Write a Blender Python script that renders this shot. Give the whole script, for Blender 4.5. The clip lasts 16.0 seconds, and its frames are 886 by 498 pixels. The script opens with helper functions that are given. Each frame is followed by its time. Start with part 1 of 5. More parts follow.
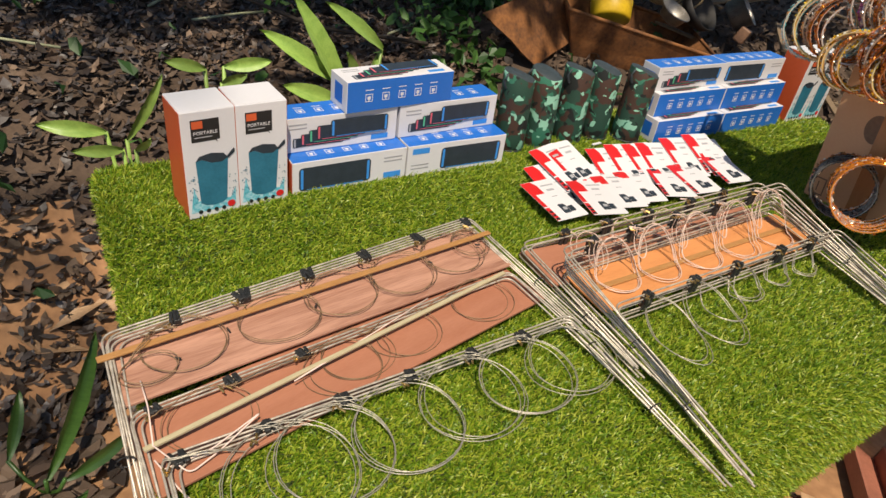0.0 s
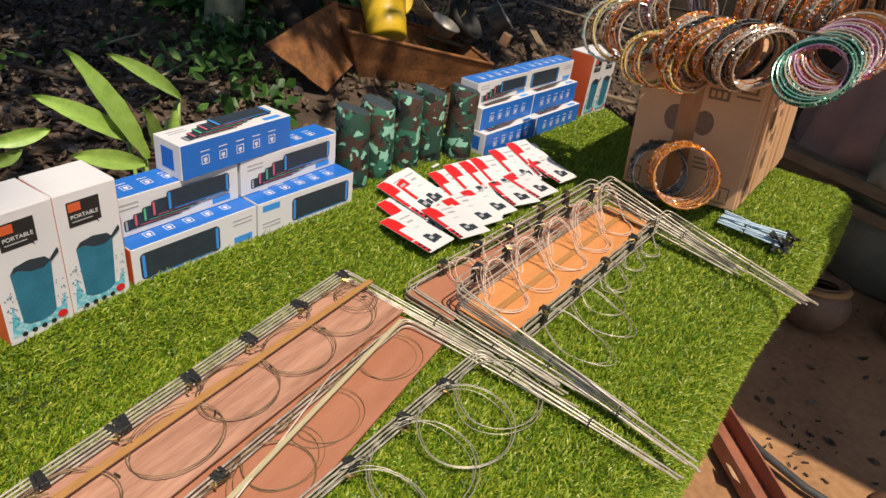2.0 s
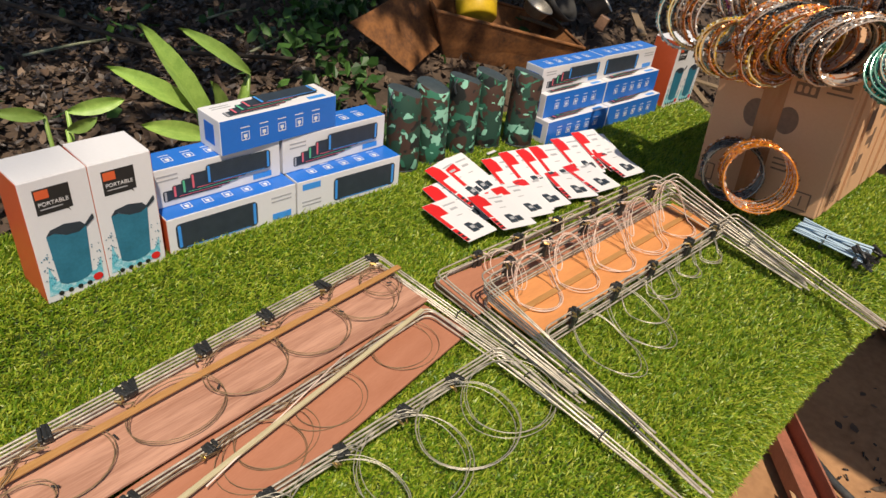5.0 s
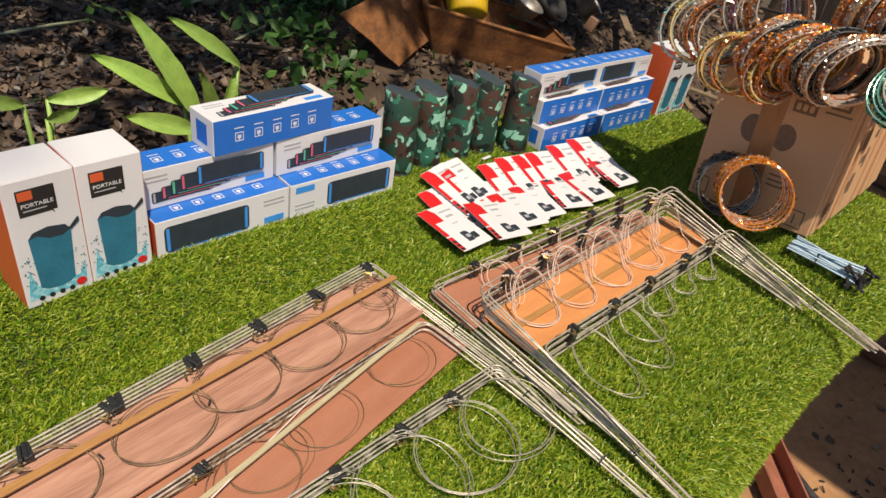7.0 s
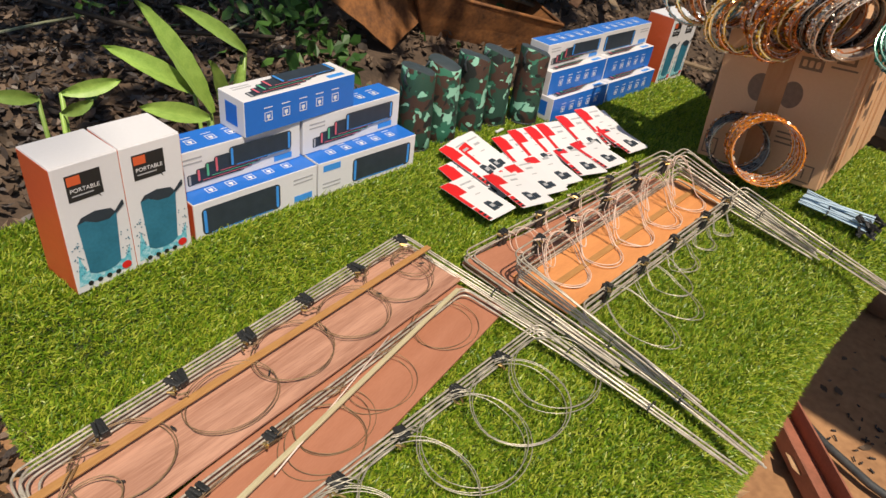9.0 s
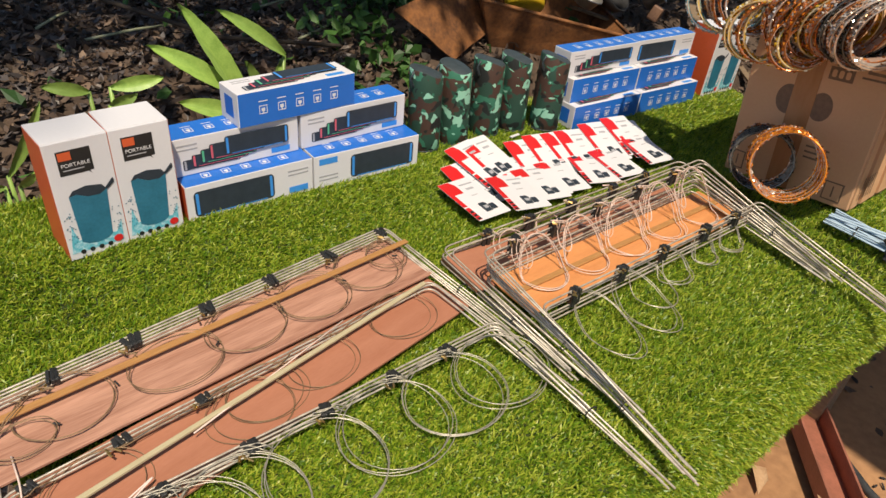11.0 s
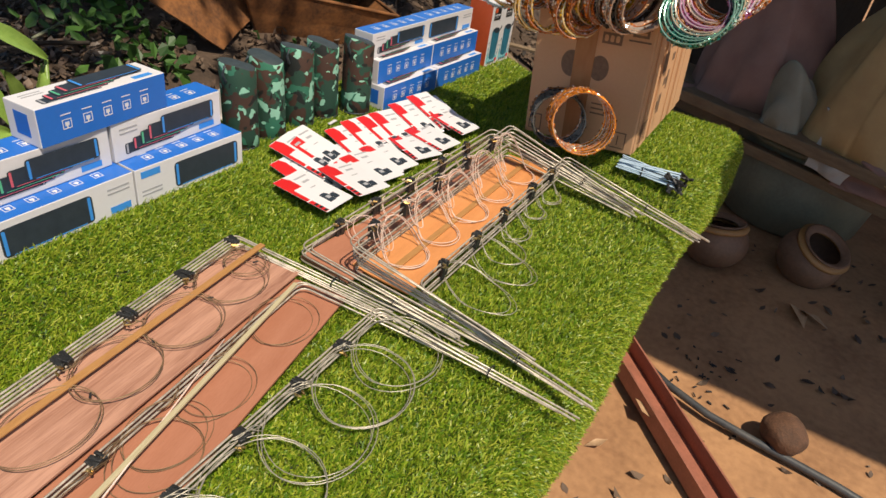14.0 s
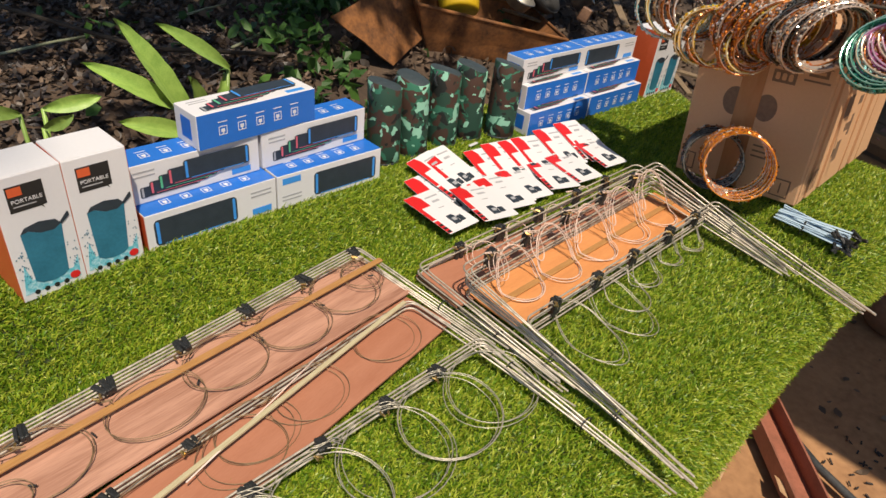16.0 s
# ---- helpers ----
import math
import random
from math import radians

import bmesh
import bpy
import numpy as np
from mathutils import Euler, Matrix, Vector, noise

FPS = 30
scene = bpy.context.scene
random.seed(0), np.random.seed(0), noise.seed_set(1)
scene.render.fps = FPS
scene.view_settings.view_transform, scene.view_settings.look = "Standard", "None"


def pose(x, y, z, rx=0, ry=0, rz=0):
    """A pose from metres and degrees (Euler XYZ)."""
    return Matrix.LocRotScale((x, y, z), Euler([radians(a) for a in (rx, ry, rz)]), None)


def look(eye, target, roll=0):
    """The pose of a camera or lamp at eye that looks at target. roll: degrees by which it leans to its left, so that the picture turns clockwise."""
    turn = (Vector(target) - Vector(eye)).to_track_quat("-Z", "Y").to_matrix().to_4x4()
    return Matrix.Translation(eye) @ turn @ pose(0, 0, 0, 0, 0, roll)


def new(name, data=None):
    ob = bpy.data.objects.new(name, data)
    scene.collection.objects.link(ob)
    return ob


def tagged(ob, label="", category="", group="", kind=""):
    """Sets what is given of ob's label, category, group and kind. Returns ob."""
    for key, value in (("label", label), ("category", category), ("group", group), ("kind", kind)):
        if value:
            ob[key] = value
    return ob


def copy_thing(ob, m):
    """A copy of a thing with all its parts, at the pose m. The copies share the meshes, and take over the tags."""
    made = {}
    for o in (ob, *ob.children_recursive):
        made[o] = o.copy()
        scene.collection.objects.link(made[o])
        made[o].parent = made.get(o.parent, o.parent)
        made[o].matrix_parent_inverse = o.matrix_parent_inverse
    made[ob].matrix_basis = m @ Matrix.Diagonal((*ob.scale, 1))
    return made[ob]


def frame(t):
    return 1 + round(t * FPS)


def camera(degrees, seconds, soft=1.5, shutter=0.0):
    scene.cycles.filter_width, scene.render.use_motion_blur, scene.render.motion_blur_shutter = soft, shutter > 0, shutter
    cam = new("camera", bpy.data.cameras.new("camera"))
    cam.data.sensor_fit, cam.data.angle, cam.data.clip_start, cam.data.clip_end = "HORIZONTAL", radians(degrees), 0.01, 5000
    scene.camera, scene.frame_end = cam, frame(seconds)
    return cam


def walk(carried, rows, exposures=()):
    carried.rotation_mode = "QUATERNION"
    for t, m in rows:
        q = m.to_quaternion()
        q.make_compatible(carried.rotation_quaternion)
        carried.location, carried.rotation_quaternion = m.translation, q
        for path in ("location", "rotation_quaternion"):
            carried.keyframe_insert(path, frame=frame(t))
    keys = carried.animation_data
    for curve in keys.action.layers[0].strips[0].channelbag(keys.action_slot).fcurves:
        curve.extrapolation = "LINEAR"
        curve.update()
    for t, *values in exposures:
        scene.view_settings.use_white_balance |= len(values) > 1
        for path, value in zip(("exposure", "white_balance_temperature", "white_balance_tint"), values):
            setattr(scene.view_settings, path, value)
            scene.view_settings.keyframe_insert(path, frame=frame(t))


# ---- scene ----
cam = camera(68.3, 16.0)
PATH = [
    (0, (-0.142, -1.048, 0.671), (0.768, 0.321, -0.469), 8.8),
    (0.5, (-0.169, -0.975, 0.675), (0.967, 0.235, -0.441), 7.7),
    (1, (-0.208, -0.905, 0.655), (1.132, 0.132, -0.409), 7.5),
    (1.5, (-0.216, -0.882, 0.664), (1.131, 0.167, -0.377), 7.7),
    (2, (-0.212, -0.877, 0.658), (1.191, 0.119, -0.362), 8.4),
    (2.5, (-0.204, -0.879, 0.648), (1.172, 0.128, -0.397), 8.4),
    (3, (-0.192, -0.89, 0.655), (1.206, 0.096, -0.381), 7.6),
    (3.5, (-0.186, -0.88, 0.652), (1.214, 0.102, -0.385), 7.6),
    (4, (-0.173, -0.864, 0.656), (1.155, 0.216, -0.38), 6.1),
    (4.5, (-0.137, -0.922, 0.654), (1.085, 0.293, -0.362), 4.0),
    (4.7, (-0.107, -0.94, 0.663), (1.097, 0.234, -0.42), 6.3),
    (6.8, (-0.104, -0.872, 0.672), (1.004, 0.343, -0.468), 9.0),
    (7, (-0.109, -0.878, 0.674), (1.12, 0.24, -0.438), 10.6),
    (7.5, (-0.158, -0.883, 0.669), (1.137, 0.171, -0.432), 11.2),
    (8, (-0.191, -0.853, 0.658), (1.116, 0.192, -0.437), 8.2),
    (8.5, (-0.211, -0.841, 0.656), (1.075, 0.235, -0.435), 8.2),
    (9, (-0.193, -0.85, 0.648), (1.059, 0.218, -0.488), 8.5),
    (9.2, (-0.177, -0.856, 0.641), (1.05, 0.229, -0.506), 8.7),
    (11.3, (-0.05, -1.025, 0.654), (0.967, 0.277, -0.473), 6.6),
    (11.5, (-0.057, -1.021, 0.652), (0.943, 0.285, -0.486), 7.3),
    (12, (-0.074, -1.017, 0.646), (0.874, 0.295, -0.528), 7.2),
    (12.5, (-0.077, -0.997, 0.649), (1.039, 0.182, -0.519), 8.0),
    (13, (-0.103, -0.948, 0.667), (1.208, 0.053, -0.464), 7.8),
    (13.5, (-0.149, -0.925, 0.64), (1.315, -0.093, -0.438), 8.3),
    (14, (-0.162, -0.911, 0.647), (1.323, -0.142, -0.45), 9.3),
    (14.5, (-0.186, -0.883, 0.64), (1.265, -0.035, -0.444), 9.0),
    (15, (-0.19, -0.875, 0.643), (1.187, 0.068, -0.459), 8.5),
    (15.5, (-0.165, -0.893, 0.641), (1.162, 0.111, -0.469), 7.6),
    (16, (-0.096, -0.947, 0.661), (1.104, 0.206, -0.447), 7.0),
]
walk(cam, [(t, look(eye, target, roll)) for t, eye, target, roll in PATH])

# ---- light ----
world = bpy.data.worlds.new("sky")
scene.world = world
world.use_nodes = True
wn = world.node_tree.nodes
sky = wn.new("ShaderNodeTexSky")
sky.sky_type, sky.sun_disc = "NISHITA", False
SUN = Vector((-0.20, -0.42, 0.885)).normalized()
sky.sun_elevation = math.asin(SUN.z)
sky.sun_rotation = math.atan2(SUN.x, SUN.y)
world.node_tree.links.new(sky.outputs[0], wn["Background"].inputs[0])
wn["Background"].inputs[1].default_value = 0.095
sun_data = bpy.data.lights.new("sun", "SUN")
sun_data.energy, sun_data.angle, sun_data.color = 4.7, radians(0.8), (1.0, 0.87, 0.69)
sun = new("sun", sun_data)
sun.matrix_world = look(SUN * 10, (0, 0, 0))
scene.view_settings.exposure = 0.22

# ---- materials ----


def pbr(name, col, col2=None, rough=0.6, metal=0.0, scale=20.0, fine=None, bump=0.0, mix=1.0, coat=0.0, rand=0.0, trans=0.0, wave=None):
    """A procedural surface: two colours mixed by noise at two scales, with relief."""
    m = bpy.data.materials.new(name)
    m.use_nodes = True
    nt = m.node_tree
    n, link = nt.nodes, nt.links.new
    p = n["Principled BSDF"]
    p.inputs["Roughness"].default_value = rough
    p.inputs["Metallic"].default_value = metal
    p.inputs["Coat Weight"].default_value = coat
    p.inputs["Transmission Weight"].default_value = trans
    tc = n.new("ShaderNodeTexCoord")
    big = n.new("ShaderNodeTexNoise")
    big.inputs["Scale"].default_value, big.inputs["Detail"].default_value = scale, 5
    link(tc.outputs["Object"], big.inputs["Vector"])
    small = n.new("ShaderNodeTexNoise")
    small.inputs["Scale"].default_value, small.inputs["Detail"].default_value = fine or scale * 9, 3
    link(tc.outputs["Object"], small.inputs["Vector"])
    if wave:
        mp = n.new("ShaderNodeMapping")
        mp.inputs["Scale"].default_value = wave
        link(tc.outputs["Object"], mp.inputs["Vector"])
        link(mp.outputs["Vector"], big.inputs["Vector"])
        link(mp.outputs["Vector"], small.inputs["Vector"])
    add = n.new("ShaderNodeMath")
    add.operation = "MULTIPLY_ADD"
    add.inputs[1].default_value, add.inputs[2].default_value = 0.45, 0.0
    link(small.outputs["Fac"], add.inputs[0])
    tot = n.new("ShaderNodeMath")
    tot.operation = "MULTIPLY_ADD"
    tot.inputs[1].default_value = 0.75
    link(big.outputs["Fac"], tot.inputs[0])
    link(add.outputs[0], tot.inputs[2])
    ramp = n.new("ShaderNodeValToRGB")
    c2 = col2 or tuple(c * 0.82 for c in col)
    ramp.color_ramp.elements[0].position, ramp.color_ramp.elements[1].position = 0.5 - 0.18 / mix, 0.5 + 0.28 / mix
    ramp.color_ramp.elements[0].color, ramp.color_ramp.elements[1].color = (*c2, 1), (*col, 1)
    link(tot.outputs[0], ramp.inputs["Fac"])
    out = ramp.outputs["Color"]
    if rand:
        info = n.new("ShaderNodeObjectInfo")
        hsv = n.new("ShaderNodeHueSaturation")
        mr = n.new("ShaderNodeMapRange")
        mr.inputs["To Min"].default_value, mr.inputs["To Max"].default_value = 1 - rand, 1 + rand
        link(info.outputs["Random"], mr.inputs["Value"])
        link(mr.outputs["Result"], hsv.inputs["Value"])
        link(out, hsv.inputs["Color"])
        out = hsv.outputs["Color"]
    link(out, p.inputs["Base Color"])
    if bump:
        b = n.new("ShaderNodeBump")
        b.inputs["Strength"].default_value, b.inputs["Distance"].default_value = bump, 0.004
        link(tot.outputs[0], b.inputs["Height"])
        link(b.outputs["Normal"], p.inputs["Normal"])
    return m


def island(name, cols, rough=0.5, sub=0.0):
    """Colour drawn piece by piece from a ramp."""
    m = bpy.data.materials.new(name)
    m.use_nodes = True
    n, link = m.node_tree.nodes, m.node_tree.links.new
    p = n["Principled BSDF"]
    p.inputs["Roughness"].default_value = rough
    g = n.new("ShaderNodeNewGeometry")
    ramp = n.new("ShaderNodeValToRGB")
    while len(ramp.color_ramp.elements) < len(cols):
        ramp.color_ramp.elements.new(0.5)
    for i, c in enumerate(cols):
        e = ramp.color_ramp.elements[i]
        e.position, e.color = i / (len(cols) - 1), (*c, 1)
    link(g.outputs["Random Per Island"], ramp.inputs["Fac"])
    link(ramp.outputs["Color"], p.inputs["Base Color"])
    if sub:
        tr = n.new("ShaderNodeBsdfTranslucent")
        link(ramp.outputs["Color"], tr.inputs["Color"])
        mx = n.new("ShaderNodeMixShader")
        mx.inputs[0].default_value = sub
        link(p.outputs[0], mx.inputs[1])
        link(tr.outputs[0], mx.inputs[2])
        link(mx.outputs[0], n["Material Output"].inputs["Surface"])
    return m


def camo(name):
    """Woven cloth with blotches of dark green, mint, brown and black."""
    m = bpy.data.materials.new(name)
    m.use_nodes = True
    n, link = m.node_tree.nodes, m.node_tree.links.new
    p = n["Principled BSDF"]
    p.inputs["Roughness"].default_value = 0.75
    tc, info = n.new("ShaderNodeTexCoord"), n.new("ShaderNodeObjectInfo")
    off = n.new("ShaderNodeVectorMath")
    off.operation = "MULTIPLY_ADD"
    off.inputs[1].default_value = (7, 5, 3)
    cmb = n.new("ShaderNodeCombineXYZ")
    for i in range(3):
        link(info.outputs["Random"], cmb.inputs[i])
    link(cmb.outputs[0], off.inputs[0])
    link(tc.outputs["Object"], off.inputs[2])
    col = None
    for k, (sc, lo, c) in enumerate(((24, 0, (0.012, 0.05, 0.032)), (27, 0.51, (0.050, 0.024, 0.015)), (31, 0.57, (0.025, 0.14, 0.085)), (36, 0.60, (0.24, 0.50, 0.37)), (33, 0.60, (0.004, 0.007, 0.006)))):
        if k == 0:
            rgb = n.new("ShaderNodeRGB")
            rgb.outputs[0].default_value = (*c, 1)
            col = rgb.outputs[0]
            continue
        no = n.new("ShaderNodeTexNoise")
        no.noise_dimensions = "4D"
        no.inputs["W"].default_value = k * 3.7
        no.inputs["Scale"].default_value, no.inputs["Detail"].default_value, no.inputs["Distortion"].default_value = sc, 1.5, 0.6
        link(off.outputs[0], no.inputs["Vector"])
        st = n.new("ShaderNodeMath")
        st.operation = "GREATER_THAN"
        st.inputs[1].default_value = lo
        link(no.outputs["Fac"], st.inputs[0])
        mx = n.new("ShaderNodeMix")
        mx.data_type = "RGBA"
        link(st.outputs[0], mx.inputs["Factor"])
        link(col, mx.inputs["A"])
        mx.inputs["B"].default_value = (*c, 1)
        col = mx.outputs["Result"]
    link(col, p.inputs["Base Color"])
    wv = n.new("ShaderNodeTexNoise")
    wv.inputs["Scale"].default_value = 900
    link(tc.outputs["Object"], wv.inputs["Vector"])
    b = n.new("ShaderNodeBump")
    b.inputs["Strength"].default_value, b.inputs["Distance"].default_value = 0.5, 0.001
    link(wv.outputs["Fac"], b.inputs["Height"])
    link(b.outputs["Normal"], p.inputs["Normal"])
    return m


M_turf = island("turf_blades", [(0.062, 0.14, 0.008), (0.15, 0.27, 0.012), (0.29, 0.39, 0.022), (0.46, 0.49, 0.06), (0.10, 0.22, 0.010)], 0.42, 0.28)
M_back = pbr("turf_backing", (0.03, 0.045, 0.012), (0.012, 0.02, 0.006), 0.9, scale=40, bump=0.4)
M_soil = pbr("soil", (0.39, 0.21, 0.098), (0.20, 0.098, 0.044), 0.85, scale=3.2, fine=38, bump=1.0, mix=1.3)
# forest floor: soil darkened to carry the shade under the trees
M_soil_shade = pbr("shaded_forest_soil", (0.085, 0.055, 0.036), (0.028, 0.018, 0.012), 0.9, scale=5, fine=60, bump=1.0, mix=1.3)
M_litter = island("leaf_litter", [(0.016, 0.011, 0.008), (0.065, 0.038, 0.024), (0.12, 0.08, 0.052), (0.035, 0.024, 0.016), (0.20, 0.135, 0.09), (0.05, 0.028, 0.018)], 0.75)
# darker, greyer leaf colours stand in for shade on the litter
M_litter2 = island("shaded_leaf_litter", [(0.012, 0.009, 0.008), (0.045, 0.032, 0.026), (0.10, 0.085, 0.08), (0.025, 0.018, 0.014), (0.14, 0.09, 0.06)], 0.5)
M_white = pbr("white_card", (0.67, 0.66, 0.675), (0.60, 0.59, 0.61), 0.35, scale=9, fine=200, bump=0.03, mix=0.5)
M_blue = pbr("blue_print", (0.020, 0.15, 0.56), (0.014, 0.12, 0.47), 0.35, scale=15, mix=0.5)
M_sky = pbr("light_blue_print", (0.05, 0.28, 0.72), (0.04, 0.22, 0.62), 0.35, scale=15, mix=0.5)
M_orange = pbr("orange_card", (0.62, 0.11, 0.035), (0.50, 0.08, 0.025), 0.4, scale=12, mix=0.6)
M_black = pbr("black_print", (0.012, 0.012, 0.014), (0.02, 0.02, 0.02), 0.45, scale=20)
M_dark = pbr("dark_grey_print", (0.018, 0.026, 0.038), (0.030, 0.042, 0.058), 0.5, scale=60)
M_teal = pbr("teal_print", (0.03, 0.17, 0.26), (0.014, 0.10, 0.16), 0.45, scale=25)
M_aqua = pbr("aqua_splash_print", (0.10, 0.42, 0.52), (0.55, 0.72, 0.78), 0.45, scale=180, mix=2)
M_grey = pbr("grey_print", (0.36, 0.36, 0.38), None, 0.5)
M_red = pbr("red_print", (0.60, 0.018, 0.02), (0.50, 0.012, 0.016), 0.35, scale=15)
M_pink = pbr("red_edge_print", (0.65, 0.12, 0.16), None, 0.4)
M_green = pbr("green_edge_print", (0.10, 0.45, 0.25), None, 0.4)
M_camo = camo("camouflage_cloth")
M_rubber = pbr("dark_rubber", (0.040, 0.055, 0.062), (0.022, 0.032, 0.038), 0.6, scale=80, bump=0.1)
M_steel = pbr("galvanised_wire", (0.66, 0.60, 0.50), (0.22, 0.18, 0.14), 0.42, 0.45, scale=60, bump=0.15)
M_strand = pbr("steel_cable", (0.54, 0.50, 0.41), (0.32, 0.29, 0.23), 0.45, 0.6, scale=200)
M_brass = pbr("brass_crimp", (0.55, 0.38, 0.14), (0.35, 0.22, 0.08), 0.35, 0.9, scale=200)
M_tape = pbr("black_tape", (0.010, 0.011, 0.011), (0.03, 0.03, 0.03), 0.4, scale=150, bump=0.4)
M_ply = pbr("reddish_plywood", (0.47, 0.255, 0.175), (0.21, 0.09, 0.055), 0.55, scale=4.5, fine=30, bump=0.15, wave=(1.0, 14, 14), mix=1.15)
M_ply2 = pbr("terracotta_plywood", (0.40, 0.175, 0.105), (0.30, 0.115, 0.062), 0.55, scale=5, fine=60, bump=0.08, wave=(1.5, 8, 8), mix=0.8)
M_ply3 = pbr("orange_plywood", (0.64, 0.28, 0.10), (0.46, 0.18, 0.06), 0.5, scale=5, fine=60, bump=0.08, wave=(1.5, 9, 9), mix=0.8)
M_strip = pbr("brown_wood_strip", (0.42, 0.22, 0.075), (0.30, 0.14, 0.045), 0.5, scale=20, wave=(2, 20, 20))
M_bamboo = pbr("pale_bamboo", (0.50, 0.44, 0.28), (0.34, 0.28, 0.16), 0.5, scale=20, wave=(2, 30, 30))
M_string = pbr("pink_white_string", (0.75, 0.60, 0.52), (0.62, 0.47, 0.40), 0.7, scale=300)
M_kraft = pbr("brown_cardboard", (0.56, 0.33, 0.18), (0.48, 0.27, 0.14), 0.75, scale=5, fine=150, bump=0.08, mix=0.7)
M_ptape = pbr("brown_packing_tape", (0.36, 0.17, 0.075), (0.30, 0.135, 0.055), 0.22, scale=8, wave=(14, 14, 2))
M_ink = pbr("brown_black_ink", (0.13, 0.078, 0.048), (0.20, 0.12, 0.07), 0.7, scale=120)
M_rust = pbr("rusty_steel", (0.30, 0.125, 0.04), (0.06, 0.028, 0.016), 0.8, 0.2, scale=11, fine=60, bump=0.5, mix=1.2)
M_rail = pbr("red_brown_painted_steel", (0.36, 0.135, 0.085), (0.20, 0.08, 0.05), 0.55, 0.1, scale=14, fine=120, bump=0.3)
M_yellow = pbr("yellow_plastic", (0.70, 0.47, 0.02), (0.48, 0.30, 0.012), 0.4, scale=8)
M_bark = pbr("mossy_bark", (0.34, 0.35, 0.23), (0.10, 0.12, 0.06), 0.85, scale=14, fine=70, bump=0.8)
M_bark2 = pbr("dark_bark", (0.055, 0.042, 0.03), (0.02, 0.016, 0.012), 0.9, scale=14, fine=70, bump=0.8)
M_leaf = pbr("broad_leaf", (0.27, 0.40, 0.085), (0.15, 0.26, 0.045), 0.4, scale=14, fine=80, rand=0.35, wave=(3, 16, 3))
# leaf green darkened, with the table's shade put into the colour
M_leaf2 = pbr("shaded_long_leaf", (0.06, 0.13, 0.025), (0.03, 0.075, 0.014), 0.35, scale=14, fine=80, rand=0.3, wave=(3, 16, 3))
M_bush = island("undergrowth", [(0.015, 0.05, 0.012), (0.04, 0.11, 0.02), (0.09, 0.2, 0.035)], 0.5, 0.3)
M_canopy = island("canopy_leaves", [(0.03, 0.08, 0.015), (0.05, 0.12, 0.02), (0.08, 0.16, 0.03)], 0.5, 0.3)
M_pan = pbr("dull_aluminium", (0.45, 0.43, 0.40), (0.16, 0.14, 0.12), 0.45, 0.8, scale=20, bump=0.1)
M_blackpan = pbr("sooty_iron", (0.02, 0.02, 0.022), (0.05, 0.045, 0.04), 0.6, 0.4, scale=20)
M_cane = pbr("cane_wicker", (0.42, 0.30, 0.15), (0.22, 0.15, 0.07), 0.65, scale=50)
M_pipe = pbr("green_grey_pipe", (0.10, 0.22, 0.20), (0.06, 0.12, 0.11), 0.5, scale=10)
M_hose = pbr("black_hose", (0.03, 0.035, 0.04), (0.09, 0.085, 0.08), 0.5, scale=12)
M_husk = pbr("coconut_husk", (0.13, 0.06, 0.03), (0.035, 0.018, 0.011), 0.85, scale=18, fine=160, bump=1.0)
M_clay = pbr("brown_clay", (0.24, 0.13, 0.075), (0.12, 0.062, 0.035), 0.6, scale=8, bump=0.3)
M_drum = pbr("grey_green_vessel", (0.17, 0.17, 0.12), (0.10, 0.10, 0.07), 0.5, scale=6, bump=0.2)
M_plank = pbr("weathered_plank", (0.24, 0.17, 0.10), (0.13, 0.09, 0.055), 0.8, scale=6, fine=70, bump=0.5, wave=(12, 2, 12))
M_cloth1 = pbr("tan_cloth", (0.50, 0.37, 0.18), (0.36, 0.25, 0.12), 0.9, scale=10, fine=400, bump=0.3)
M_cloth2 = pbr("mauve_cloth", (0.32, 0.20, 0.17), (0.20, 0.115, 0.10), 0.9, scale=10, fine=400, bump=0.3)
M_cloth3 = pbr("pale_rag", (0.52, 0.50, 0.46), (0.36, 0.35, 0.33), 0.9, scale=10, fine=400, bump=0.3)
M_cloth4 = pbr("grey_green_sack", (0.30, 0.30, 0.24), (0.20, 0.20, 0.16), 0.9, scale=10, fine=400, bump=0.3)
# near-black boards that keep the shed's far side dark
M_wall = pbr("shade_boarding", (0.05, 0.038, 0.028), (0.022, 0.017, 0.013), 0.9, scale=8, wave=(2, 14, 2), bump=0.5)
M_thatch = pbr("dry_thatch", (0.20, 0.15, 0.09), (0.10, 0.07, 0.04), 0.9, scale=14, bump=0.6)
M_tie = pbr("pale_blue_nylon", (0.42, 0.55, 0.66), (0.30, 0.40, 0.50), 0.35, scale=40)
M_dry = pbr("dry_leaf", (0.50, 0.33, 0.19), (0.32, 0.18, 0.09), 0.6, scale=25)
M_debris = pbr("burnt_scraps", (0.035, 0.03, 0.03), (0.015, 0.013, 0.013), 0.8, scale=60)


def beads(name, cols):
    """Glass beads and metal foil, drawn bead by bead."""
    m = island(name, cols, 0.24)
    m.node_tree.nodes["Principled BSDF"].inputs["Metallic"].default_value = 0.5
    return m


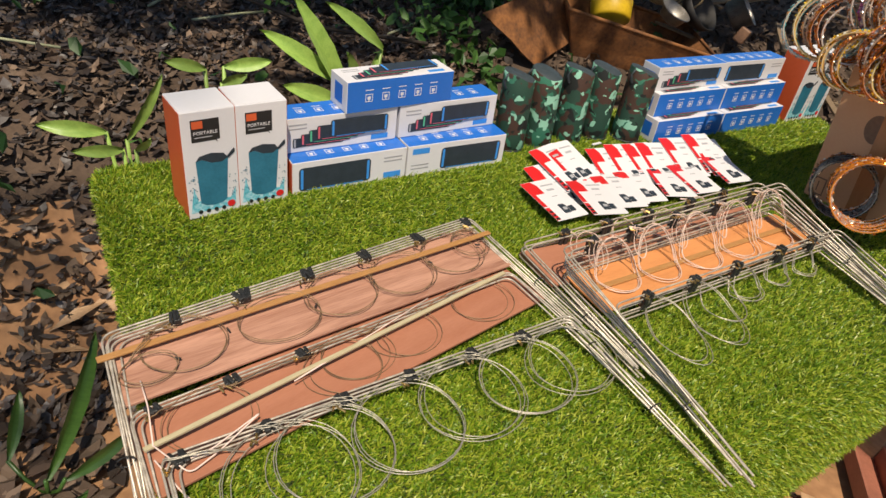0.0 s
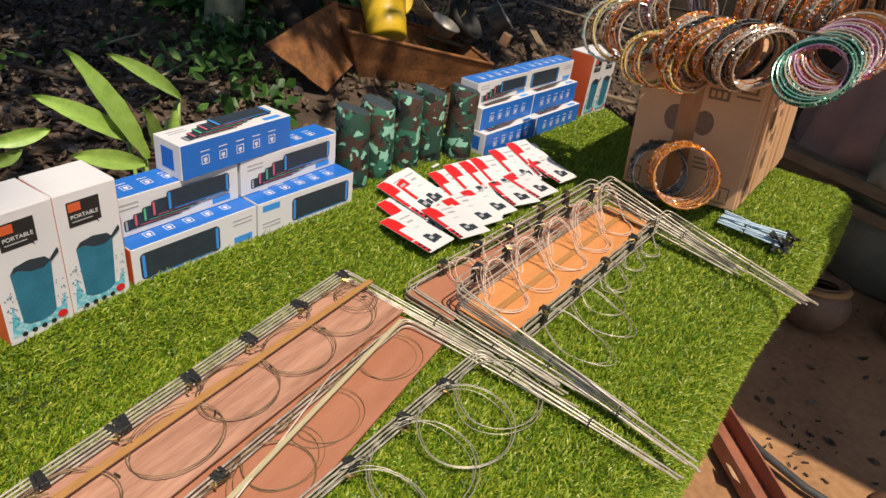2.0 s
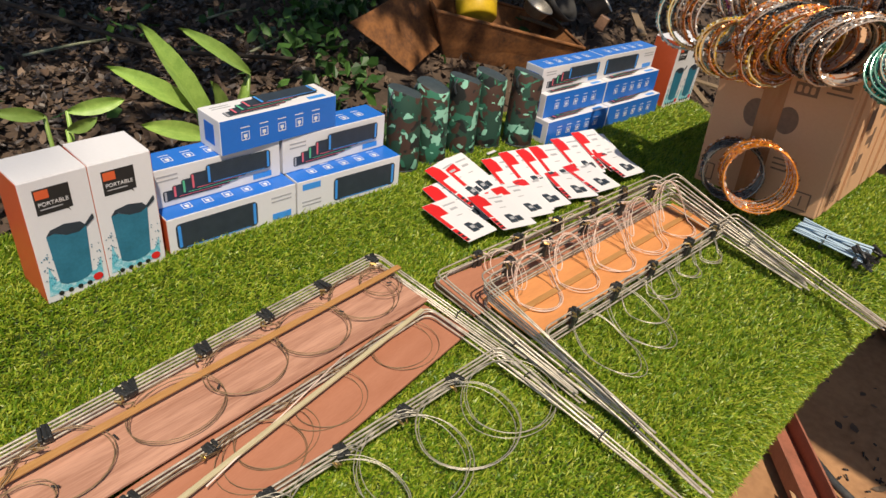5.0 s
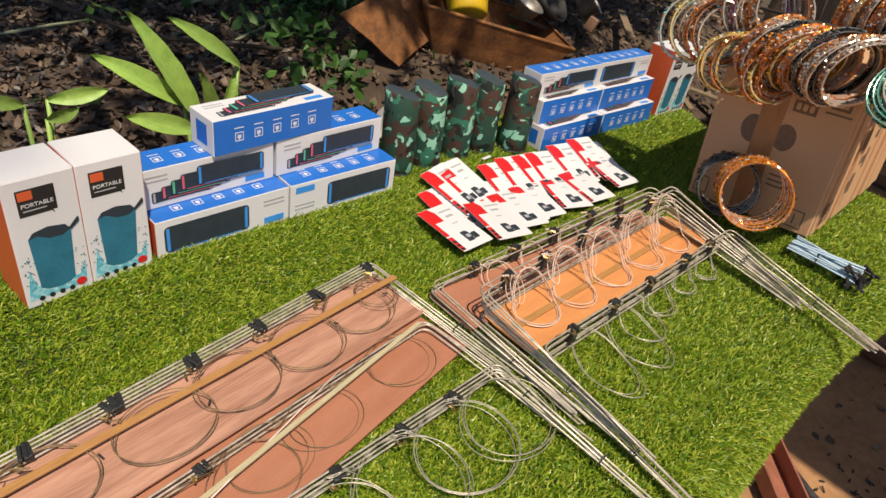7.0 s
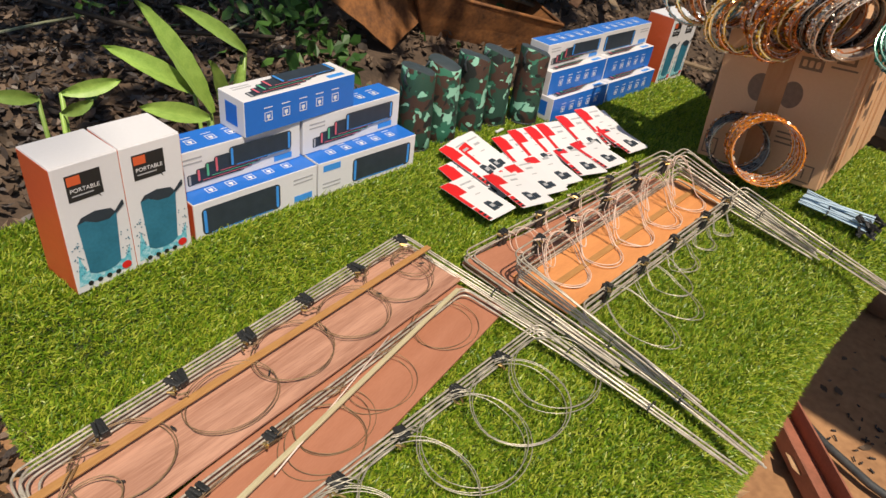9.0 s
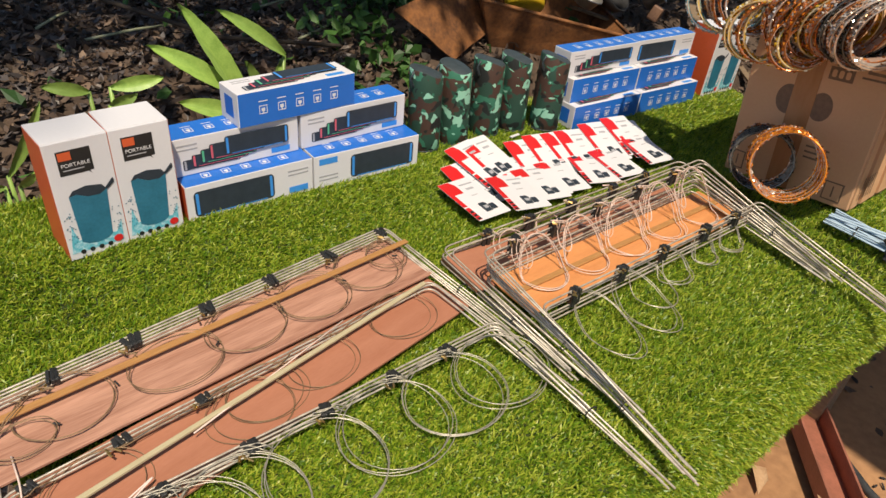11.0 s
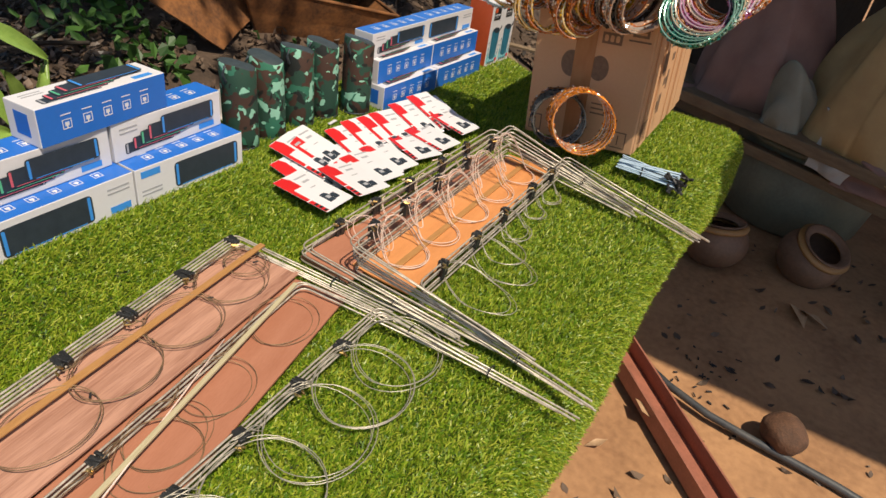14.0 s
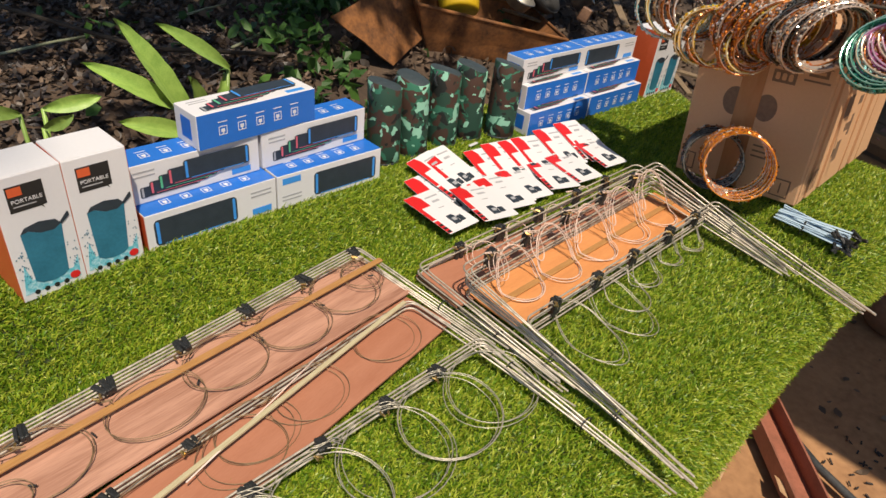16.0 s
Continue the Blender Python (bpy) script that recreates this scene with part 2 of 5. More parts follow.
M_bead = {
    "orange": beads("orange_beads", [(0.62, 0.12, 0.01), (0.80, 0.70, 0.58), (0.34, 0.06, 0.01), (0.85, 0.30, 0.03), (0.12, 0.045, 0.02), (0.75, 0.22, 0.02)]),
    "gold": beads("gold_beads", [(0.75, 0.42, 0.02), (0.85, 0.58, 0.05), (0.30, 0.14, 0.02), (0.85, 0.80, 0.62), (0.62, 0.34, 0.02)]),
    "silver": beads("silver_beads", [(0.45, 0.36, 0.30), (0.82, 0.78, 0.72), (0.10, 0.06, 0.045), (0.55, 0.22, 0.07), (0.75, 0.62, 0.50), (0.24, 0.11, 0.05)]),
    "green": beads("green_beads", [(0.01, 0.12, 0.075), (0.02, 0.22, 0.15), (0.01, 0.05, 0.04), (0.45, 0.65, 0.56), (0.01, 0.15, 0.09)]),
    "pink": beads("pink_beads", [(0.42, 0.08, 0.22), (0.6, 0.25, 0.45), (0.25, 0.05, 0.14), (0.8, 0.7, 0.75)]),
    "black": beads("black_beads", [(0.012, 0.012, 0.013), (0.03, 0.03, 0.03), (0.25, 0.24, 0.22), (0.015, 0.012, 0.012)]),
    "teal": beads("teal_beads", [(0.03, 0.25, 0.28), (0.2, 0.5, 0.5), (0.7, 0.75, 0.7), (0.6, 0.3, 0.1)]),
}

# ---- mesh helpers ----


def put(bm, name, material, smooth=False):
    me = bpy.data.meshes.new(name)
    bm.to_mesh(me)
    bm.free()
    me.materials.append(material)
    if smooth:
        me.shade_smooth()
    return me


def part(name, bm, material, parent, label="", smooth=False, at=None):
    me = bm if isinstance(bm, bpy.types.Mesh) else put(bm, name, material, smooth)
    ob = new(name, me)
    ob.parent = parent
    if at is not None:
        ob.matrix_basis = at
    return tagged(ob, label)


def thing(name, label, category, m=None, group="", kind=""):
    ob = new(name)
    ob.empty_display_size = 0.05
    if m is not None:
        ob.matrix_basis = m
    return tagged(ob, label, category, group, kind)


def cuboid(bm, size, at=(0, 0, 0), bevel=0.0, rot=None):
    m = Matrix.Translation(at) @ (rot or Matrix()) @ Matrix.Diagonal((*size, 1))
    r = bmesh.ops.create_cube(bm, size=1, matrix=m)
    if bevel:
        es = list({e for v in r["verts"] for e in v.link_edges})
        bmesh.ops.bevel(bm, geom=es, offset=bevel, segments=2, affect="EDGES", profile=0.5)
    return bm


def block(size, at=(0, 0, 0), bevel=0.0, rot=None):
    return cuboid(bmesh.new(), size, at, bevel, rot)


def lathe(bm, prof, seg=32, at=(0, 0, 0), cap=True, m=None):
    """Turn a profile of (radius, z) round the upright axis."""
    base = m or Matrix.Translation(at)
    rings = []
    for r, z in prof:
        rings.append([bm.verts.new(base @ Vector((r * math.cos(a), r * math.sin(a), z))) for a in (2 * math.pi * k / seg for k in range(seg))])
    for a, b in zip(rings, rings[1:]):
        for k in range(seg):
            bm.faces.new((a[k], a[(k + 1) % seg], b[(k + 1) % seg], b[k]))
    if cap:
        bm.faces.new(list(reversed(rings[0])))
        bm.faces.new(rings[-1])
    return bm


def tube(bm, pts, r, seg=6, closed=False, radii=None):
    """A round bar along a line of points."""
    pts = [Vector(p) for p in pts]
    n = len(pts)
    rings = []
    up = Vector((0.13, 0.21, 0.97))
    for i, p in enumerate(pts):
        a = pts[(i - 1) % n] if closed or i else p
        b = pts[(i + 1) % n] if closed or i < n - 1 else p
        d = (b - a).normalized()
        s = d.cross(up)
        if s.length < 1e-3:
            s = d.cross(Vector((1, 0, 0)))
        s.normalize()
        t = s.cross(d)
        rr = radii[i] if radii else r
        rings.append([bm.verts.new(p + rr * (math.cos(w) * s + math.sin(w) * t)) for w in (2 * math.pi * k / seg for k in range(seg))])
    for i in range(n if closed else n - 1):
        a, b = rings[i], rings[(i + 1) % n]
        for k in range(seg):
            bm.faces.new((a[k], a[(k + 1) % seg], b[(k + 1) % seg], b[k]))
    if not closed:
        bm.faces.new(list(reversed(rings[0])))
        bm.faces.new(rings[-1])
    return bm


def bend(corners, radius, seg=5):
    """A line through corners with each inner corner rounded."""
    c = [Vector(p) for p in corners]
    out = [c[0]]
    for a, b, d in zip(c, c[1:], c[2:]):
        p, q = b + (a - b).normalized() * radius, b + (d - b).normalized() * radius
        for k in range(seg + 1):
            t = k / seg
            out.append((1 - t) ** 2 * p + 2 * t * (1 - t) * b + t * t * q)
    out.append(c[-1])
    return out


def plate(outline, thick, m):
    """A thin plate with the given outline (x, y), raised along the z axis of m."""
    bm = bmesh.new()
    lo = [bm.verts.new(m @ Vector((x, y, 0))) for x, y in outline]
    hi = [bm.verts.new(m @ Vector((x, y, thick))) for x, y in outline]
    bm.faces.new(hi)
    k = len(lo)
    for i in range(k):
        bm.faces.new((lo[i], lo[(i + 1) % k], hi[(i + 1) % k], hi[i]))
    return bm


def rounded(w, h, r, seg=4, x=0.0, y=0.0):
    pts = []
    for cx, cy, a0 in ((w / 2 - r, h / 2 - r, 0), (-w / 2 + r, h / 2 - r, 90), (-w / 2 + r, -h / 2 + r, 180), (w / 2 - r, -h / 2 + r, 270)):
        for k in range(seg + 1):
            a = radians(a0 + 90 * k / seg)
            pts.append((x + cx + r * math.cos(a), y + cy + r * math.sin(a)))
    return pts


def rect(w, h, x=0.0, y=0.0):
    return [(x - w / 2, y - h / 2), (x + w / 2, y - h / 2), (x + w / 2, y + h / 2), (x - w / 2, y + h / 2)]


def plates(outlines, thick, m):
    bm = bmesh.new()
    for o in outlines:
        b = plate(o, thick, m)
        me = bpy.data.meshes.new("piece")
        b.to_mesh(me)
        b.free()
        bm.from_mesh(me)
        bpy.data.meshes.remove(me)
    return bm


def lettering(text, size, thick=0.0003):
    cu = bpy.data.curves.new("lettering", "FONT")
    cu.body, cu.size, cu.extrude, cu.align_x = text, size, thick, "CENTER"
    ob = bpy.data.objects.new("lettering", cu)
    scene.collection.objects.link(ob)
    dg = bpy.context.evaluated_depsgraph_get()
    me = bpy.data.meshes.new_from_object(ob.evaluated_get(dg))
    bpy.data.objects.remove(ob)
    bpy.data.curves.remove(cu)
    return me


def word(text, size, material, parent, m):
    me = lettering(text, size)
    me.materials.clear()
    me.materials.append(material)
    ob = new("lettering", me)
    ob.parent, ob.matrix_basis = parent, m
    return ob


def grid_mesh(name, xs, ys, fn, material, smooth=True):
    """A sheet over a grid, each point placed by fn(x, y)."""
    xs, ys = list(xs), list(ys)
    v = [fn(x, y) for y in ys for x in xs]
    w = len(xs)
    f = [(j * w + i, j * w + i + 1, (j + 1) * w + i + 1, (j + 1) * w + i) for j in range(len(ys) - 1) for i in range(w - 1)]
    me = bpy.data.meshes.new(name)
    me.from_pydata([tuple(p) for p in v], [], f)
    me.materials.append(material)
    if smooth:
        me.shade_smooth()
    return me


FRONT = Matrix(((1, 0, 0, 0), (0, 0, -1, 0), (0, 1, 0, 0), (0, 0, 0, 1)))  # the face that looks along -y


def smooth01(a, b, x):
    t = np.clip((x - a) / (b - a), 0, 1)
    return t * t * (3 - 2 * t)


rng = np.random.default_rng(7)
GROUND = -0.78

# ---- ground, shed and table ----


def ground_z(x, y):
    n1 = noise.noise(Vector((x * 0.9, y * 0.9, 0.3)))
    n2 = noise.noise(Vector((x * 5, y * 5, 1.3)))
    return GROUND + 0.025 * n1 + 0.007 * n2 + 0.47 * float(smooth01(0.3, 1.6, y))


gx = [-60, -30, -12, -6] + list(np.arange(-4, 7.01, 0.1)) + [9, 15, 30, 60]
gy = [-60, -30, -12, -6] + list(np.arange(-4, 7.01, 0.1)) + [9, 15, 30, 60]
soil = grid_mesh("ground", gx, gy, lambda x, y: (x, y, ground_z(x, y)), M_soil)
# faces behind the table take the soil colour with shade put in
soil.materials.append(M_soil_shade)
for f in soil.polygons:
    cx, cy = f.center.x, f.center.y
    n = 0.25 * noise.noise(Vector((cx * 2.2, cy * 2.2, 4.0)))
    f.material_index = int(cy + n > (0.25 if cx > 0 else 0.95))
tagged(new("ground", soil), "bare brown trodden earth under trees", "ground", kind="structure")


def scatter(name, count, box, size, material, lift, label, category, seed, tilt=0.5, keep=None, aspect=0.45):
    """Many small bent leaves, strewn as one piece."""
    g = np.random.default_rng(seed)
    vs, fs = [], []
    for _ in range(count):
        x, y = g.uniform(box[0], box[1]), g.uniform(box[2], box[3])
        if keep and not keep(x, y, g):
            continue
        s = g.uniform(*size)
        m = Matrix.Translation((x, y, lift(x, y, g))) @ Euler((g.normal(0, tilt), g.normal(0, tilt), g.uniform(0, 6.3))).to_matrix().to_4x4()
        c = g.uniform(-0.12, 0.25) * s
        w = s * aspect * g.uniform(0.7, 1.2)
        k = len(vs)
        for p in ((-s / 2, 0, c), (-s * 0.12, -w / 2, 0), (0, 0, -c * 0.4), (-s * 0.12, w / 2, 0), (s / 2, 0, c), (s * 0.2, -w / 2.4, c * .2), (s * 0.2, w / 2.4, c * .2)):
            vs.append(tuple(m @ Vector(p)))
        fs += [(k, k + 1, k + 2), (k, k + 2, k + 3), (k + 1, k + 5, k + 2), (k + 2, k + 6, k + 3), (k + 5, k + 4, k + 2), (k + 2, k + 4, k + 6)]
    me = bpy.data.meshes.new(name)
    me.from_pydata(vs, [], fs)
    me.materials.append(material)
    return tagged(new(name, me), label, category, kind="stuff")


scatter("leaf_litter", 36000, (-2.2, 6.0, 0.30, 6.5), (0.022, 0.068), M_litter, lambda x, y, g: ground_z(x, y) + g.uniform(0.004, 0.035), "brown dead leaves strewn thick over the ground", "leaf litter", 3)
scatter("leaf_litter", 11000, (-1.5, 1.4, 0.25, 3.2), (0.022, 0.070), M_litter2, lambda x, y, g: ground_z(x, y) + g.uniform(0.004, 0.030), "dead leaves in dark shade tones matted over the ground", "leaf litter", 6, 0.35)
scatter("leaf_litter", 3200, (-2.0, -0.2, -1.6, 0.4), (0.04, 0.11), M_litter, lambda x, y, g: ground_z(x, y) + g.uniform(0.004, 0.03), "brown dead leaves on trodden earth", "leaf litter", 4)
scatter("leaf_litter", 260, (0.9, 3.2, -1.9, 0.2), (0.015, 0.06), M_litter, lambda x, y, g: ground_z(x, y) + g.uniform(0.002, 0.012), "a few dead leaves and chips on bare earth", "leaf litter", 5, 0.2)

# a plank table under the turf
table = thing("trestle_table", "rough plank table hidden under artificial turf", "table", pose(0, 0, GROUND))
for k in range(6):
    part("plank", block((2.02, 0.146, 0.03), (0.88, -0.66 + k * 0.155, -GROUND - 0.078 + 0.038 * (k > 4)), 0.004), M_plank, table)
for x in (0.02, 1.76):
    for y in (-0.64, 0.08):
        part("leg", block((0.07, 0.07, 0.66), (x, y, 0.30), 0.005), M_plank, table)
    part("crossbeam", block((0.06, 0.80, 0.06), (x, -0.28, -GROUND - 0.123), 0.004), M_plank, table)

# open shed over the dark side; both roof slabs are unseen, added for shade
shed = thing("shed", "open-sided wooden shed with dark back boards and an unseen thatched cover added for shade", "shed", pose(0, 0, GROUND))
part("roof", block((2.60, 3.1, 0.10), (3.50, -1.90, 2.35), 0.02), M_thatch, shed)
part("shade_slab", block((1.03, 1.85, 0.08), (1.715, -2.475, 2.36), 0.02), M_thatch, shed)
# dark boards added at the back to close off the light
for k in range(14):
    part("board", block((0.03, 0.30, 2.3), (4.75, -3.3 + k * 0.31, 1.13), 0.003), M_wall, shed)
for y in (-3.1, 0.2):
    part("post", lathe(bmesh.new(), ((0.06, 0), (0.055, 2.3)), 10, (2.85, y, 0)), M_plank, shed, smooth=True)

# ---- turf mat ----
X0, X1, Y0, Y1 = -0.112, 1.84, -0.725, 0.200


def roll(s, r):
    """How far along and how far down a sheet goes that is laid over an edge of radius r."""
    a = np.clip(s / r, 0, np.pi / 2)
    return r * np.sin(a), r * (1 - np.cos(a)) + np.maximum(0, s - r * np.pi / 2)


def turf(u, v):
    u, v = np.asarray(u, float), np.asarray(v, float)
    fx, fz = roll(np.maximum(0, Y0 - v), 0.06)
    bx, bz = roll(np.maximum(0, v - Y1), 0.02)
    rx, rz = roll(np.maximum(0, u - X1), 0.09)
    lx, lz = roll(np.maximum(0, X0 - u), 0.018)
    x = np.clip(u, X0, X1) + rx - lx
    y = np.clip(v, Y0, Y1) - fx + bx
    hump = 0.045 * smooth01(1.20, 1.42, x) * smooth01(0.18, 0.34, -y) - 0.045 * smooth01(-0.02, 0.14, -y)
    z = -0.008 - fz - bz - rz - lz + hump + 0.004 * np.sin(7 * x + 3 * y) * np.cos(5 * y - 2 * x) - 0.012 * np.sin(9 * x) * np.minimum(1, fz * 8)
    y = y + 0.012 * np.sin(6 * x + 1) * np.minimum(1, fz * 8)
    return np.stack([x, y, z], -1)


def turf_z(x, y):
    return float(turf(x, y)[2])


us, vs_ = np.linspace(X0 - 0.07, X1 + 0.24, 120), np.linspace(Y0 - 0.20, Y1 + 0.05, 70)
mat = tagged(new("turf_mat", grid_mesh("turf_mat", us, vs_, lambda u, v: turf(u, v), M_back)), "bright green artificial grass mat draped over a table", "grass mat")


def blades(count, u0, u1, v0, v1, seed):
    g = np.random.default_rng(seed)
    u, v = g.uniform(u0, u1, count), g.uniform(v0, v1, count)
    p = turf(u, v)
    e = 0.004
    nrm = np.cross(turf(u + e, v) - p, turf(u, v + e) - p)
    nrm /= np.linalg.norm(nrm, axis=1)[:, None] + 1e-9
    d = g.normal(0, 0.55, (count, 3)) + nrm * g.uniform(0.45, 1.0, count)[:, None] + np.array((0.45, -0.30, 0.0))  # the pile leans one way
    d /= np.linalg.norm(d, axis=1)[:, None]
    h = g.uniform(0.009, 0.020, count)[:, None]
    side = np.cross(d, g.normal(0, 1, (count, 3)))
    side /= np.linalg.norm(side, axis=1)[:, None]
    side *= g.uniform(0.0007, 0.0013, count)[:, None]
    mid = p + d * h * 0.55
    tip = p + d * h * 0.9 + (nrm * -0.25 + g.normal(0, 0.3, (count, 3))) * h * 0.5
    vert = np.stack([p - side, p + side, mid + side, mid - side, tip], 1).reshape(-1, 3)
    k = np.arange(count)[:, None] * 5
    loops = np.concatenate([k + np.array([0, 1, 2, 3]), k + np.array([3, 2, 4])], 1).ravel()
    me = bpy.data.meshes.new("turf_blades")
    me.vertices.add(count * 5)
    me.vertices.foreach_set("co", vert.ravel().astype(np.float32))
    me.loops.add(count * 7)
    me.loops.foreach_set("vertex_index", loops.astype(np.int32))
    me.polygons.add(count * 2)
    start = (np.arange(count)[:, None] * 7 + np.array([0, 4])).ravel()
    me.polygons.foreach_set("loop_start", start.astype(np.int32))
    me.update(calc_edges=True)
    me.materials.append(M_turf)
    ob = new("turf_blades", me)
    ob.parent = mat
    return tagged(ob, kind="stuff")


blades(300000, X0 - 0.06, 0.95, Y0 - 0.19, Y1 + 0.03, 11)
blades(180000, 0.95, X1 + 0.22, Y0 - 0.19, Y1 + 0.03, 12)

# ---- speaker cartons ----
BW, BD, BH = 0.246, 0.064, 0.071
T = 0.0004


def bar_speaker(w, h, x, y, m, parent, edge):
    """The printed picture of a long flat speaker."""
    p = part("speaker_picture", plate(rounded(w, h, h * 0.16, 3, x, y), T, m), M_dark, parent)
    for s in (-1, 1):
        part("coloured_edge", plate(rounded(w * 0.035, h * 0.86, w * 0.012, 2, x + s * w * 0.46, y), T, m @ Matrix.Translation((0, 0, T))), edge, p)
    part("coloured_edge", plate(rect(w * 0.8, h * 0.03, x, y - h * 0.47), T, m @ Matrix.Translation((0, 0, T))), edge, p)
    return p


# a square frame with a small block in it, in one outline
ICON = ((-8, -8), (8, -8), (8, 8), (-8, 8), (-8, -6.6), (-6.8, -6.6), (-6.8, 6.8), (6.8, 6.8), (6.8, -6.8), (1, -6.8), (1, -3), (3.5, -3), (3.5, 3), (-3.5, 3), (-3.5, -3), (-1, -3), (-1, -6.8), (-8, -6.8))


def bar_carton(side=1):
    """side: 1 has the large picture towards the left end of the front, -1 towards the right end."""
    c = thing("speaker_carton", "white and blue carton of a long portable speaker", "carton")
    part("body", block((BW, BD, BH), (0, 0, BH / 2), 0.0012), M_white, c)
    fr = Matrix.Translation((0, -BD / 2, BH / 2)) @ FRONT
    bk = Matrix.Rotation(math.pi, 4, "X") @ Matrix.Translation((0, -BD / 2, -BH / 2)) @ FRONT
    tp = Matrix.Translation((0, 0, BH))
    bt = Matrix.Rotation(math.pi, 4, "X")
    # one large speaker on the white front
    bar_speaker(0.152, 0.050, -0.034 * side, -0.002, fr, c, M_sky)
    part("blue_label", plate(rect(0.040, 0.013, 0.092 * side, -0.022 * side), T, fr), M_sky, c)
    part("small_print", plates([rect(0.042, 0.003, 0.092 * side, y * side) for y in (0.018, 0.010)], T, fr), M_grey, c)
    # a cascade of speakers on the white back
    for k, e in enumerate((M_grey, M_pink, M_green, M_pink)):
        bar_speaker(0.105, 0.020 + k * 0.003, -0.048 + k * 0.016, -0.016 + k * 0.006, bk @ Matrix.Translation((0, 0, k * 2.5 * T)), c, e)
    bar_speaker(0.125, 0.036, 0.038, 0.008, bk @ Matrix.Translation((0, 0, 10 * T)), c, M_sky)
    part("blue_label", plate(rect(0.038, 0.011, 0.085, -0.024), T, bk), M_sky, c)
    part("small_print", plates([rect(0.036, 0.003, -0.09, y) for y in (0.022, 0.014)], T, bk), M_grey, c)
    for m, side in ((tp, 1), (bt, 0)):
        panel = part("blue_panel", plate(rect(BW - 0.002, BD - 0.002), T, m), M_blue, c, "blue printed panel")
        m2 = m @ Matrix.Translation((0, 0, T))
        for k in range(5):
            x = -0.075 + k * 0.0375
            part("icon", plate([(x + u * 0.001, -0.004 + v * 0.001) for u, v in ICON], T, m2), M_white, panel)
            part("caption", plate(rect(0.018, 0.0015, x, 0.012), T, m2), M_white, panel)
    # ends
    for s in (-1, 1):
        e = Matrix.Translation((s * BW / 2, 0, BH / 2)) @ Matrix.Rotation(s * math.pi / 2, 4, "Z") @ FRONT
        part("blue_label", plate(rect(0.038, 0.032), T, e), M_blue, c)
    return c


carton = bar_carton()
FLIP = pose(0, 0, BH, 180, 0, 0)
ROLL = Matrix.Translation((0, 0, BD / 2)) @ Matrix.Rotation(math.pi / 2, 4, "X") @ Matrix.Translation((0, 0, -BH / 2))
ROLLB = Matrix.Translation((0, 0, BD / 2)) @ Matrix.Rotation(-math.pi / 2, 4, "X") @ Matrix.Translation((0, 0, -BH / 2))
Z0 = -0.006
G1 = "cartons stacked beside the tall boxes"
carton.matrix_basis = pose(0.321, 0.052, Z0, 0, 0, 2.2)
tagged(carton, group=G1)
other = bar_carton(-1)
other.matrix_basis = pose(0.571, 0.057, Z0, 0, 0, 0.5)
tagged(other, group=G1)
copy_thing(carton, pose(0.312, 0.092, Z0 + BH + 0.001, 0, 0, 2.6) @ FLIP)
copy_thing(carton, pose(0.564, 0.104, Z0 + BH + 0.001, 0, 0, 3.0) @ FLIP)
tagged(copy_thing(carton, pose(0.438, 0.098, Z0 + 2 * BH + 0.002, 0, 0, 5) @ ROLL), "blue and white speaker carton lying across two others")
G2 = "cartons stacked at the far end of the mat"
for x, y, k, r in ((1.277, 0.040, 0, ROLL), (1.527, 0.038, 0, ROLL), (1.280, 0.066, 1, ROLL), (1.530, 0.064, 1, ROLL), (1.276, 0.084, 2, FLIP), (1.524, 0.086, 2, Matrix())):
    o = copy_thing(carton, Matrix())
    o.matrix_basis = pose(x, y, Z0 + k * 0.0615, 0, 0, -0.5) @ Matrix.Diagonal((1, 0.9, (0.96 if k < 2 else 0.87), 1)) @ r
    tagged(o, group=G2)

part("orange_end", plate(rect(BD - 0.003, BH - 0.003), T, Matrix.Translation((-BW / 2 - T, 0, BH / 2)) @ Matrix.Rotation(-math.pi / 2, 4, "Z") @ FRONT), M_orange, carton, "orange printed end")

# ---- tall cartons ----
UW, UD, UH = 0.0922, 0.084, 0.203


